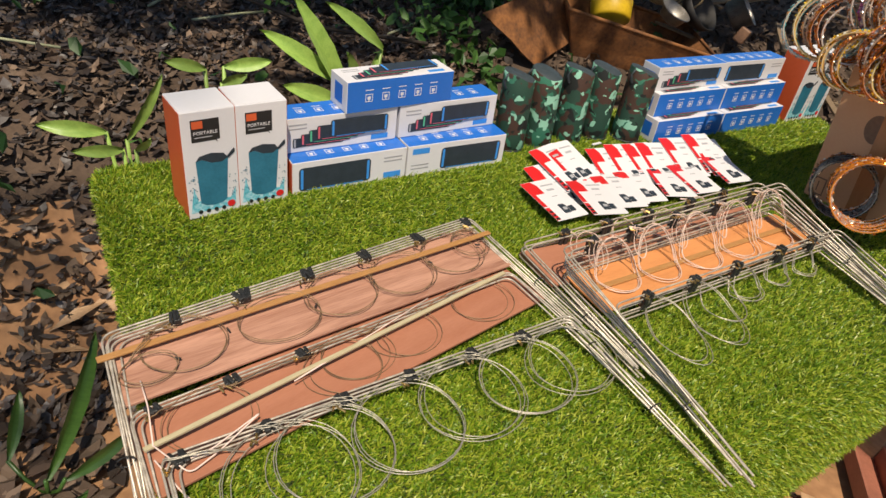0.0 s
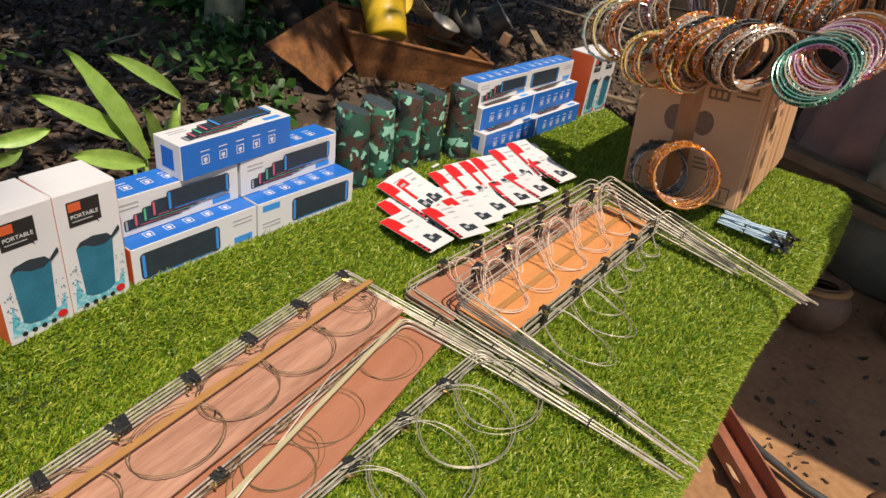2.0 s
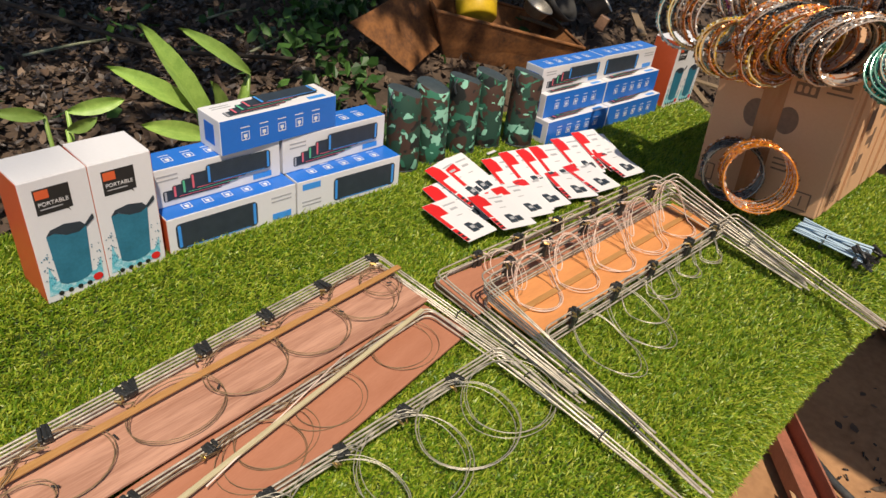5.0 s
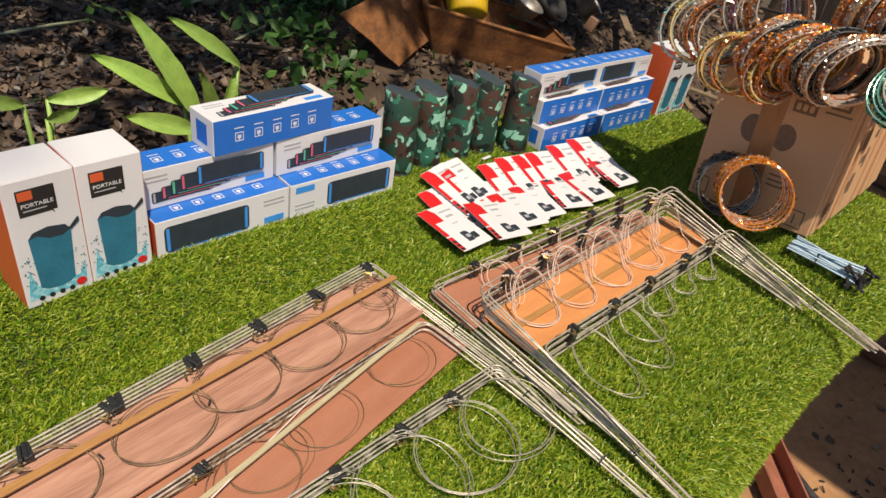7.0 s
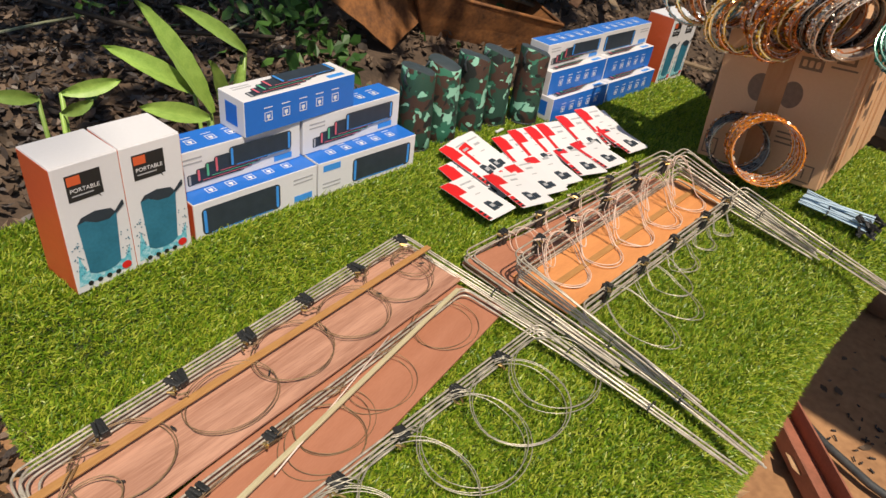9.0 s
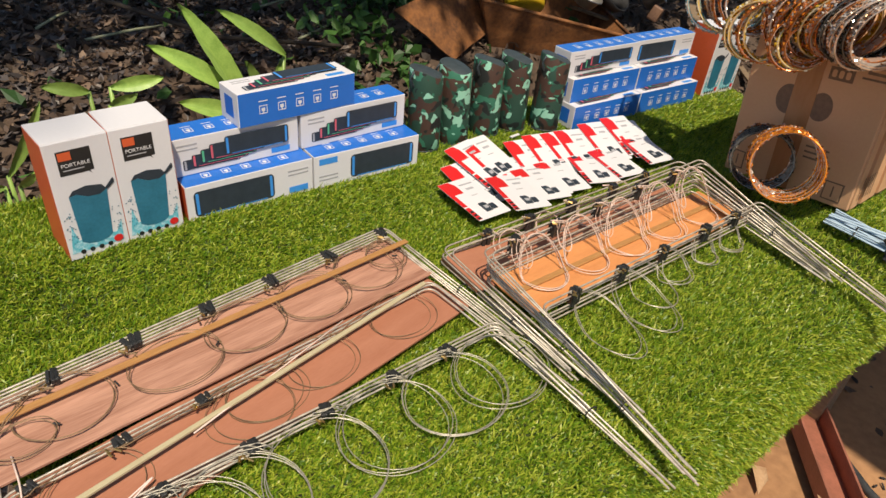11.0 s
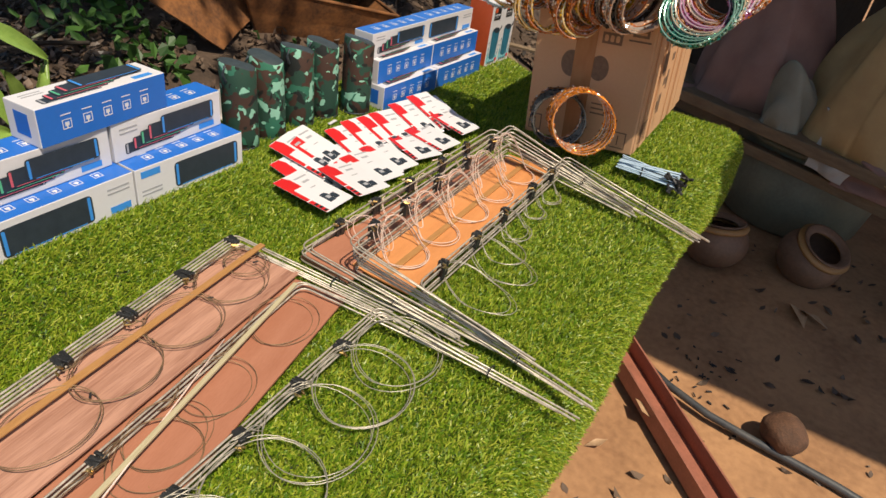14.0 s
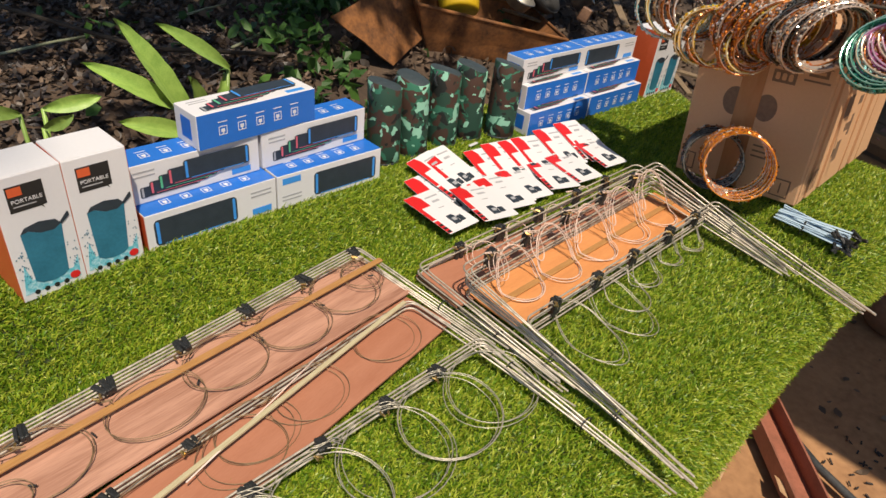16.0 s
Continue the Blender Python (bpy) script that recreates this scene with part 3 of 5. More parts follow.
def tall_carton():
    c = thing("speaker_box", "tall white and orange carton picturing a blue portable speaker", "carton", group="tall speaker boxes")
    part("body", block((UW, UD, UH), (0, 0, UH / 2), 0.0012), M_white, c)
    for s in (-1, 1):
        e = Matrix.Translation((s * UW / 2, 0, UH / 2)) @ Matrix.Rotation(s * math.pi / 2, 4, "Z") @ FRONT
        part("orange_side", plate(rect(UD - 0.002, UH - 0.002), T, e), M_orange, c, "orange printed side panel")
    f = Matrix.Translation((0, -UD / 2, 0)) @ FRONT
    f2, f3 = f @ Matrix.Translation((0, 0, T)), f @ Matrix.Translation((0, 0, 2 * T))
    tag = part("black_label", plate([(-0.030, 0.148), (0.010, 0.148), (0.014, 0.143), (0.012, 0.149), (0.018, 0.149), (0.018, 0.188), (-0.030, 0.188)], T, f), M_black, c, "black speech-bubble label")
    part("orange_square", plate(rect(0.018, 0.013, -0.019, 0.179), T, f2), M_orange, tag)
    word("PORTABLE", 0.0086, M_white, tag, f2 @ Matrix.Translation((-0.006, 0.161, 0)))
    part("small_print", plates([rect(0.030, 0.0016, -0.010, 0.156)], T, f2), M_grey, tag)
    splash = part("splash_picture", plate([(-0.042, 0.012), (0.038, 0.012), (0.040, 0.050), (0.030, 0.030), (-0.028, 0.034), (-0.034, 0.062), (-0.038, 0.040)], T, f), M_aqua, c, "aqua water splash print")
    drops = [rect(0.0016, 0.0016, *rng.uniform((-0.041, 0.03), (-0.026, 0.085))) for _ in range(26)] + [rect(0.0016, 0.0016, *rng.uniform((0.028, 0.03), (0.041, 0.08))) for _ in range(18)]
    tagged(part("drops", plates(drops, T, f2), M_teal, splash), kind="stuff")
    body = [(-0.024, 0.030), (-0.015, 0.024), (0.0, 0.0215), (0.015, 0.024), (0.023, 0.030), (0.029, 0.112), (0.018, 0.105), (0.0, 0.106), (-0.016, 0.114), (-0.027, 0.112)]
    pic = part("speaker_picture", plate(body, T, f2), M_teal, c, "picture of a blue cylindrical speaker")
    part("speaker_top", plate([(-0.027, 0.112), (-0.016, 0.1145), (0.0, 0.1062), (0.018, 0.105), (0.029, 0.112), (0.022, 0.121), (0.0, 0.125), (-0.020, 0.121)], T, f2), M_dark, pic)
    part("strap_picture", plate([(0.027, 0.114), (0.040, 0.128), (0.0415, 0.126), (0.0415, 0.120), (0.029, 0.110)], T, f3), M_dark, pic)
    for k in range(4):
        part("round_icon", plate([(-0.026 + k * 0.014 + 0.004 * math.cos(a), 0.012 + 0.004 * math.sin(a)) for a in np.linspace(0, 6.28, 11)[:-1]], T, f2), M_black, c)
    part("red_seal", plate([(0.030 + 0.0075 * math.cos(a), 0.018 + 0.0065 * math.sin(a)) for a in np.linspace(0, 6.28, 15)[:-1]], T, f3), M_red, c)
    # lid seam
    part("lid", block((UW - 0.001, UD - 0.001, 0.0012), (0, 0.0005, UH + 0.0004), 0.0004), M_white, c)
    return c


tall = tall_carton()
tall.matrix_basis = pose(0.0445, 0.0365, Z0, 0, 0, 7.5)
copy_thing(tall, pose(0.1385, 0.0475, Z0, 0, 0, 5.5))
for x in (1.742, 1.822):
    o = copy_thing(tall, pose(x, 0.056, Z0, 0, 0, -1))
    o.matrix_basis = pose(x, 0.056, Z0, 0, 0, -1) @ Matrix.Diagonal((0.855, 1.0, 0.985, 1))

# ---- camouflage speakers ----


def camo_speaker():
    c = thing("portable_speaker", "cylindrical portable speaker in camouflage cloth with a slanted top", "speaker", group="camouflage speakers")
    R, H = 0.037, 0.184

    def top(x):
        return H - 0.016 * (x / R) ** 2 * 0.4 - 0.010 * x / R

    bm = bmesh.new()
    seg, rows = 40, [(0.0, 0.93), (0.004, 1.0), (0.03, 1.0), (0.08, 1.0), (0.13, 1.0), (None, 1.0), (-1, 0.965)]
    rings = []
    for z, k in rows:
        ring = []
        for i in range(seg):
            a = 2 * math.pi * i / seg
            x, y = R * k * math.cos(a), R * k * math.sin(a)
            dip = 0.012 * max(0, -math.sin(a)) ** 3
            zz = z if z is not None and z >= 0 else top(x) - dip + (0.0 if z is None else 0.002)
            ring.append(bm.verts.new((x, y, zz)))
        rings.append(ring)
    for a, b in zip(rings, rings[1:]):
        for i in range(seg):
            bm.faces.new((a[i], a[(i + 1) % seg], b[(i + 1) % seg], b[i]))
    bm.faces.new(list(reversed(rings[0])))
    part("cloth_body", bm, M_camo, c, smooth=True)
    bm = bmesh.new()
    outer, inner = [], []
    for i in range(seg):
        a = 2 * math.pi * i / seg
        dip = 0.012 * max(0, -math.sin(a)) ** 3
        x, y = R * math.cos(a), R * math.sin(a)
        outer.append(bm.verts.new((x * 0.965, y * 0.965, top(x) - dip + 0.002)))
        inner.append(bm.verts.new((x * 0.80, y * 0.80, top(x * 0.8) - dip * 0.6 + 0.003)))
    for i in range(seg):
        bm.faces.new((outer[i], outer[(i + 1) % seg], inner[(i + 1) % seg], inner[i]))
    bm.faces.new(inner)
    part("top_cap", bm, M_rubber, c, "dark grey rubber cap", True)
    part("base_ring", lathe(bmesh.new(), ((R * 0.9, 0), (R * 0.99, 0.001), (R * 1.015, 0.004), (R * 1.0, 0.007)), 32), M_rubber, c, "dark rubber foot", True)
    loop = [(-R * 0.9, 0, 0.150), (-R * 1.10, 0, 0.158), (-R * 1.25, 0, 0.172), (-R * 1.05, 0, 0.186), (-R * 0.75, 0, 0.181), (-R * 0.6, 0, 0.174)]
    part("carry_strap", tube(bmesh.new(), loop, 0.003, 6), M_rubber, c, "dark carry strap", True)
    return c


sp = camo_speaker()
SPOTS = ((0.757, 0.094, 10, -2.0), (0.840, 0.095, -20, -3), (0.938, 0.099, 15, -2), (1.020, 0.094, -5, -2.5), (1.100, 0.058, 5, 1))
sp.matrix_basis = pose(*SPOTS[0][:2], Z0, 0, SPOTS[0][3], 0) @ pose(0, 0, 0, 0, 0, SPOTS[0][2])
for x, y, a, lean in SPOTS[1:]:
    copy_thing(sp, pose(x, y, Z0, 0, lean, 0) @ pose(0, 0, 0, 0, 0, a))

# ---- memory cards ----


def card():
    c = thing("memory_card_pack", "white and red blister pack of a small memory card", "memory card", group="memory card packs in overlapping rows")
    w, h = 0.090, 0.130
    part("backing_card", plate(rounded(w, h, 0.004, 2), 0.0008, Matrix()), M_white, c)
    m = Matrix.Translation((0, 0, 0.0008))
    part("red_block", plate([(-0.045, 0.022), (-0.008, 0.022), (-0.008, 0.050), (-0.016, 0.064), (-0.045, 0.064)], T, m), M_red, c, "red printed corner")
    part("red_strip", plate(rect(0.011, 0.040, -0.0395, 0.002), T, m), M_red, c)
    part("black_strip", plates([rect(0.009, 0.006, -0.039, -0.058 + 0.011 * k) for k in range(3)], T, m @ Matrix.Translation((0, 0, T))), M_black, c)
    part("red_strip", plate(rect(0.011, 0.040, -0.0395, -0.042), T, m), M_red, c)
    part("card_picture", plate([(-0.008, -0.048), (0.009, -0.048), (0.009, -0.026), (0.005, -0.020), (-0.008, -0.020)], 0.0020, m), M_dark, c, "dark adapter card under clear plastic")
    part("card_picture", plate([(0.012, -0.046), (0.024, -0.046), (0.024, -0.030), (0.012, -0.030)], 0.0024, m), M_dark, c)
    part("pale_label", plates([rect(0.010, 0.009, 0.001, -0.035)], T, m @ Matrix.Translation((0, 0, 0.0020))), M_grey, c)
    for x, y, ww, hh in ((0.018, 0.046, 0.036, 0.004), (0.016, 0.030, 0.020, 0.006), (0.010, 0.008, 0.016, 0.002)):
        part("small_print", plates([rect(ww, hh, x, y)], T, m), M_grey, c)
    return c


first = card()
CARD = 0.95
# place of each pack, its turn and how high it lies in the heap
rear = [(0.824, 0.005, 8, 0), (0.741, -0.047, 6, 1), (0.932, -0.025, -4, 2), (0.991, -0.021, -6, 3), (1.046, -0.027, -4, 4), (1.088, -0.030, -8, 5),
        (1.172, -0.028, -6, 6), (1.253, -0.029, -6, 7), (1.270, -0.046, -9, 8), (0.780, -0.006, 14, 1), (0.864, -0.070, 2, 6), (0.899, -0.088, -4, 7)]
front = [(0.984, -0.163, -8, 8), (0.909, -0.174, -8, 9), (0.738, -0.167, 4, 10), (0.830, -0.192, -10, 11), (1.079, -0.168, -15, 9), (1.160, -0.172, -4, 10), (1.286, -0.157, -3, 11)]
gc = np.random.default_rng(5)
for i, (x, y, a, k) in enumerate(rear + front):
    off = Vector((-0.026, 0.043, 0)) if i < len(rear) else Vector((0.008, -0.033, 0))
    turn = Matrix.Rotation(radians(a), 4, "Z")
    c = Vector((x, y, 0)) - turn @ (off * CARD)
    rise = math.degrees(math.atan((turf_z(c.x, c.y + 0.05) - turf_z(c.x, c.y - 0.05)) / 0.1))
    m = pose(c.x, c.y, turf_z(c.x, c.y) + 0.021 + 0.0014 * k, rise * 0.9, gc.uniform(0, 2), 0) @ turn @ Matrix.Diagonal((0.98, 1.06, 1, 1))
    if i == 0:
        first.matrix_basis = m
    else:
        copy_thing(first, m).matrix_basis = m

# ---- snare frames and boards ----
ROD = 0.0016
M_strand2 = pbr("brown_steel_cable", (0.30, 0.20, 0.11), (0.16, 0.10, 0.055), 0.5, 0.4, scale=200)
M_nylon = pbr("pinkish_nylon_line", (0.72, 0.55, 0.46), (0.55, 0.40, 0.33), 0.4, scale=300)


def bundle(label, a, b, za, zb, rows, tapes, stack=0.0, ends=((0, -0.345), (0, -0.345)), end_z=-0.035, seed=1, loose=0.006):
    """Bent wire frames bound together with tape. a, b: the two corners in plan; za, zb: the height of the top rod there;
    stack: how far one rod lies below the next; ends: where the two arms run to, from their corners."""
    g = np.random.default_rng(seed)
    a, b = Vector((*a, 0)), Vector((*b, 0))
    along = (b - a).normalized()
    inward = Vector((along.y, -along.x, 0))
    base = Vector((a.x, a.y, min(za, zb) - 0.02))
    c = thing("snare_bundle", label, "wire frame", Matrix.Translation(base), group="bundles of wire snare frames")
    for k in range(rows):
        if stack:
            d, dz = 0.004 * (k % 2) + g.uniform(0, loose), -k * stack
        else:
            d, dz = k * 0.0056, -0.0009 * k
        slip = g.uniform(-loose, loose, 2)
        pa = a + along * (d * 0.8 + slip[0]) + inward * d + Vector((0, 0, za + dz))
        pb = b + along * (slip[1] - d * 0.8) + inward * d + Vector((0, 0, zb + dz))
        ea = a + Vector((ends[0][0] + d * 0.3 + g.uniform(-0.006, 0.006), ends[0][1] + g.uniform(-0.022, 0.022), end_z + g.uniform(0, 0.006) + (rows - k) * 0.0022))
        eb = b + Vector((ends[1][0] - d * 0.3 + g.uniform(-0.006, 0.006), ends[1][1] + g.uniform(-0.022, 0.022), end_z + g.uniform(0, 0.006) + (rows - k) * 0.0022))
        part("rod", tube(bmesh.new(), [p - base for p in bend([ea, pa, pb, eb], 0.020)], ROD, 7), M_steel, c, smooth=True)
    wid, deep = (0.012, (rows - 1) * stack) if stack else (rows * 0.0056, 0.002)
    turn = Matrix.Rotation(math.atan2(along.y, along.x), 4, "Z")
    for x in tapes:
        t = (x - a.x) / (b.x - a.x)
        p = a.lerp(b, t) + Vector((0, 0, za + (zb - za) * t)) - base
        bm = bmesh.new()
        high = min(deep, 0.026) + 0.008
        for q in range(3):
            cuboid(bm, (g.uniform(0.005, 0.009), wid * 0.7 + g.uniform(0.004, 0.008), high * g.uniform(0.85, 1.05)), (0.006 * (q - 1) + g.uniform(-0.002, 0.002), -wid / 2 + 0.002, 0.003 - high / 2 + g.uniform(0, 0.002)), 0.0018,
                   Euler((0, g.normal(0, 0.08), g.normal(0, 0.22))).to_matrix().to_4x4())
        part("tape_binding", bm, M_tape, c, "black tape binding", at=Matrix.Translation(p) @ turn)
        for q in range(3):
            w = Vector((-0.016 + g.uniform(-0.008, 0.006), -wid - g.uniform(-0.006, 0.004), 0.003 + g.uniform(0, 0.003)))
            part("crimp", tube(bmesh.new(), [w, w + Vector((g.uniform(-0.006, 0.006), -0.007, g.uniform(-0.002, 0.003)))], 0.0016, 6), M_brass, c, "brass crimp", at=Matrix.Translation(p) @ turn)
    # a second, thinner tie on each arm
    for corner, end, z in ((a, ends[0], za), (b, ends[1], zb)):
        p = corner + Vector((end[0] * 0.62, end[1] * 0.62, (z + end_z) / 2 - deep / 4 + rows * 0.001)) - base
        part("arm_tie", tube(bmesh.new(), [p + Vector((0.011 * math.cos(w), 0, 0.009 * math.sin(w))) for w in np.linspace(0, 6.283, 11)[:-1]], 0.0012, 5, True), M_tape, c, "thin black tie")
    return c


def noose(bun, tape, centre, rx, ry, material, strands=2, lift=(0.0, 0.0), turn=8, seed=0, knot=True, wire=0.0008):
    """One looped cable: it leaves the binding at tape and closes into a wide loop about centre.
    lift: how far the loop rises at its upper and lower side."""
    g = np.random.default_rng(seed)
    o = bun.matrix_basis.translation
    tape, centre = Vector(tape), Vector(centre)
    rot = Matrix.Rotation(radians(turn), 3, "Z")
    bm = bmesh.new()
    for q in range(strands):
        j = g.uniform(0.93, 1.07, 2)
        dc = Vector((*g.uniform(-0.005, 0.005, 2), 0.0015 * q))
        pts = []
        for k in range(30):
            w = 2 * math.pi * k / 30 + 2.2
            v = rot @ Vector((rx * j[0] * math.cos(w), ry * j[1] * math.sin(w), 0))
            h = lift[0] * max(0, math.sin(w)) + lift[1] * max(0, -math.sin(w))
            pts.append(centre + dc + v + Vector((0, 0, h + 0.0016 * math.sin(2 * w + q))) - o)
        tube(bm, pts, wire, 5, True)
        tail = tape + Vector((g.uniform(-0.006, 0.004), g.uniform(-0.006, 0.0), 0.002 + 0.001 * q)) - o
        mid = tail.lerp(pts[0], 0.5) + Vector((g.uniform(-0.006, 0.006), g.uniform(-0.006, 0.006), 0.006))
        tube(bm, bend([tail + Vector((-0.014, 0.002, 0.002)), tail, mid, pts[0]], 0.006, 4), wire * 1.1, 5)
    part("noose", bm, material, bun, "looped thin cable", True)
    if knot:
        w = rot @ Vector((rx, 0, 0))
        part("knot", block((0.009, 0.0025, 0.0025), (0, 0, 0), 0.0006), M_tape, bun, "small black knot", at=Matrix.Translation(centre + w - o + Vector((0, 0, 0.002))) @ Matrix.Rotation(g.uniform(0, 3), 4, "Z"))


def board(label, corner, length, width, ang, z, material, tilt=0.0, roll_=0.0, thick=0.0045):
    ob = part("plywood_board", block((length, width, thick), (length / 2, -width / 2, thick / 2), 0.0008), material, None)
    ob.matrix_basis = pose(*corner, z, tilt, roll_, ang)
    return tagged(ob, label, "board")


board("terracotta plywood board with dull worn surface under wire frames", (-0.166, -0.407), 0.676, 0.134, 12.3, -0.036, M_ply2)
board("reddish plywood board with visible grain under wire frames", (-0.170, -0.270), 0.668, 0.128, 8.0, -0.018, M_ply, 2.0)
TA = (-0.070, 0.033, 0.144, 0.253, 0.365, 0.480)
A = bundle("bundle of bent galvanised wire frames with thin cable nooses", (-0.170, -0.268), (0.495, -0.160), -0.004, -0.002, 5, TA, ends=((0.010, -0.345), (0.052, -0.330)), end_z=-0.045, seed=21)
for k, (x, cx, cy) in enumerate(zip(TA, (-0.062, 0.074, 0.184, 0.298, 0.408, 0.452), (-0.320, -0.313, -0.288, -0.272, -0.253, -0.235))):
    noose(A, (x, -0.250 + 0.162 * x - 0.030, 0.0), (cx, cy, -0.0105 + 0.0006 * k), 0.060 if k < 5 else 0.034, 0.050 if k < 5 else 0.034, M_strand2, 2, (0.008, 0.0), 9, 30 + k, wire=0.0007)
noose(A, (-0.100, -0.29, 0.0), (-0.118, -0.348, -0.012), 0.040, 0.026, M_strand2, 2, (0.006, 0), 9, 29, wire=0.0007)
TB = (-0.122, -0.022, 0.083, 0.190, 0.300)
B = bundle("bundle of wire frames lying on a plywood board", (-0.150, -0.411), (0.497, -0.317), -0.020, -0.020, 3, TB[:3], ends=((0.016, -0.30), (0.040, -0.335)), end_z=-0.045, seed=22)
for k, (x, cx, cy) in enumerate(zip(TB, (-0.06, 0.134, 0.160, 0.250, 0.405), (-0.445, -0.430, -0.412, -0.398, -0.367))):
    noose(B, (x, -0.402 + 0.145 * x, -0.022), (cx, cy, -0.0300), 0.056, 0.046, M_strand2, 2, (0.012, 0.0), 8, 40 + k, False, 0.0006)
TC = (-0.108, -0.001, 0.108, 0.213, 0.320, 0.419)
C = bundle("bundle of wire frames with wide cable nooses on the turf", (-0.131, -0.490), (0.527, -0.454), -0.022, -0.022, 4, TC, ends=((0.012, -0.33), (-0.004, -0.345)), end_z=-0.040, seed=23)
for k, (x, cx, cy) in enumerate(zip(TC, (0.010, 0.066, 0.174, 0.286, 0.386, 0.470), (-0.572, -0.560, -0.553, -0.547, -0.542, -0.536))):
    noose(C, (x, -0.492 + 0.05 * x, -0.020), (cx, cy, -0.036), 0.080 - 0.001 * k, 0.072 - 0.002 * k, M_strand, 3, (0.016, 0.0), 2, 50 + k, False, 0.0007)

board("plywood board half hidden under stacked wire frames", (0.560, -0.258), 0.63, 0.110, -1.5, -0.038, M_ply2)
board("orange plywood board under stacked wire frames", (0.598, -0.342), 0.640, 0.122, 1.2, -0.036, M_ply3)
TD = (0.664, 0.764, 0.873, 0.986, 1.08)
D = bundle("low stack of wire frames bound with black tape", (0.562, -0.250), (1.190, -0.288), -0.016, 0.040, 6, TD, 0.0062, ((-0.004, -0.345), (0.0, -0.36)), -0.044, 24, 0.009)
TE = (0.645, 0.747, 0.861, 0.979, 1.094)
E_ = bundle("tall stack of wire frames with cable nooses", (0.578, -0.348), (1.197, -0.333), 0.034, 0.064, 11, TE, 0.0082, ((-0.004, -0.345), (-0.034, -0.345)), -0.036, 25, 0.008)
TF = (0.664, 0.779, 0.894, 1.016, 1.120)
F = bundle("stack of wire frames with cable nooses spilling on the turf", (0.584, -0.486), (1.213, -0.480), 0.010, 0.032, 6, TF, 0.0088, ((-0.029, -0.330), (-0.052, -0.350)), -0.034, 26, 0.006)
for k, x in enumerate(TD[:4]):
    noose(D, (x, -0.262, -0.010 + 0.008 * k), (x + 0.035, -0.297, -0.030), 0.034, 0.030, M_nylon, 2, (0.022 + 0.008 * k, 0), 0, 60 + k, False, 0.0008)
for k, x in enumerate(TE):
    noose(E_, (x, -0.350, 0.036 + 0.007 * k), (x + 0.045, -0.393, -0.028), 0.045, 0.046, M_nylon, 3, (0.062 + 0.006 * k, 0.0), -6, 70 + k, False, 0.0008)
    noose(E_, (x, -0.350, 0.036 + 0.007 * k), (x + 0.010, -0.366, 0.008), 0.022, 0.016, M_nylon, 2, (0.026, -0.020), 20, 80 + k, False, 0.0007)
for k, (x, cx, cy, rx, ry) in enumerate(((0.664, 0.690, -0.553, 0.046, 0.072), (0.779, 0.790, -0.545, 0.050, 0.066), (0.779, 0.840, -0.520, 0.044, 0.050), (0.894, 0.915, -0.508, 0.036, 0.030), (1.016, 1.020, -0.500, 0.030, 0.024), (1.120, 1.110, -0.500, 0.030, 0.024))):
    noose(F, (x, -0.490, 0.006 + 0.03 * (x - 0.66)), (cx, cy, -0.036), rx, ry, M_strand, 2 if k < 3 else 3, (0.026 + 0.05 * (cx - 0.69), 0.0), -4, 90 + k, False, 0.0008)


def strip(label, p, q, w, t, material, category="strip", name="wooden_strip"):
    p, q = Vector(p), Vector(q)
    d = q - p
    ob = part(name, block((d.length, w, t), (d.length / 2, 0, t / 2), 0.0006), material, None)
    ob.matrix_basis = Matrix.Translation(p) @ d.to_track_quat("X", "Z").to_matrix().to_4x4()
    return tagged(ob, label, category)


strip("flat brown wooden strip laid along a board", (-0.176, -0.315, -0.006), (0.508, -0.219, -0.004), 0.011, 0.003, M_strip)
strip("pale split bamboo strip laid across a board", (-0.143, -0.476, -0.018), (0.478, -0.323, -0.018), 0.007, 0.004, M_bamboo)
strip("brown wooden strip laid along an orange board", (0.610, -0.408, -0.031), (1.236, -0.382, -0.031), 0.012, 0.004, M_strip)


def string(label, pts, r=0.0011):
    ob = part("string", tube(bmesh.new(), bend(pts, 0.01), r, 6), M_string, None, smooth=True)
    return tagged(ob, label, "string")


string("pinkish white string tied across the boards", [(0.055, -0.437, -0.014), (0.20, -0.382, -0.018), (0.315, -0.338, -0.018)])
string("pinkish white string hanging over a bundle", [(-0.130, -0.365, -0.012), (-0.128, -0.41, -0.014), (-0.132, -0.475, -0.014)])
string("pinkish white string knotted at a bundle end", [(-0.132, -0.475, -0.014), (-0.10, -0.522, -0.026), (-0.06, -0.505, -0.022), (0.000, -0.472, -0.014), (-0.07, -0.500, -0.022), (-0.13, -0.505, -0.026)])
string("pinkish white string trailing from a bundle", [(-0.134, -0.495, -0.016), (-0.112, -0.54, -0.034), (-0.095, -0.57, -0.036), (-0.12, -0.61, -0.040)])

# ---- cardboard box with bangles ----
cb = thing("cardboard_box", "brown cardboard box closed with packing tape and printed in black", "box", pose(1.366, -0.302, -0.012, 0.0, -5.0, -87.5))
CW, CD, CH = 0.286, 0.54, 0.348
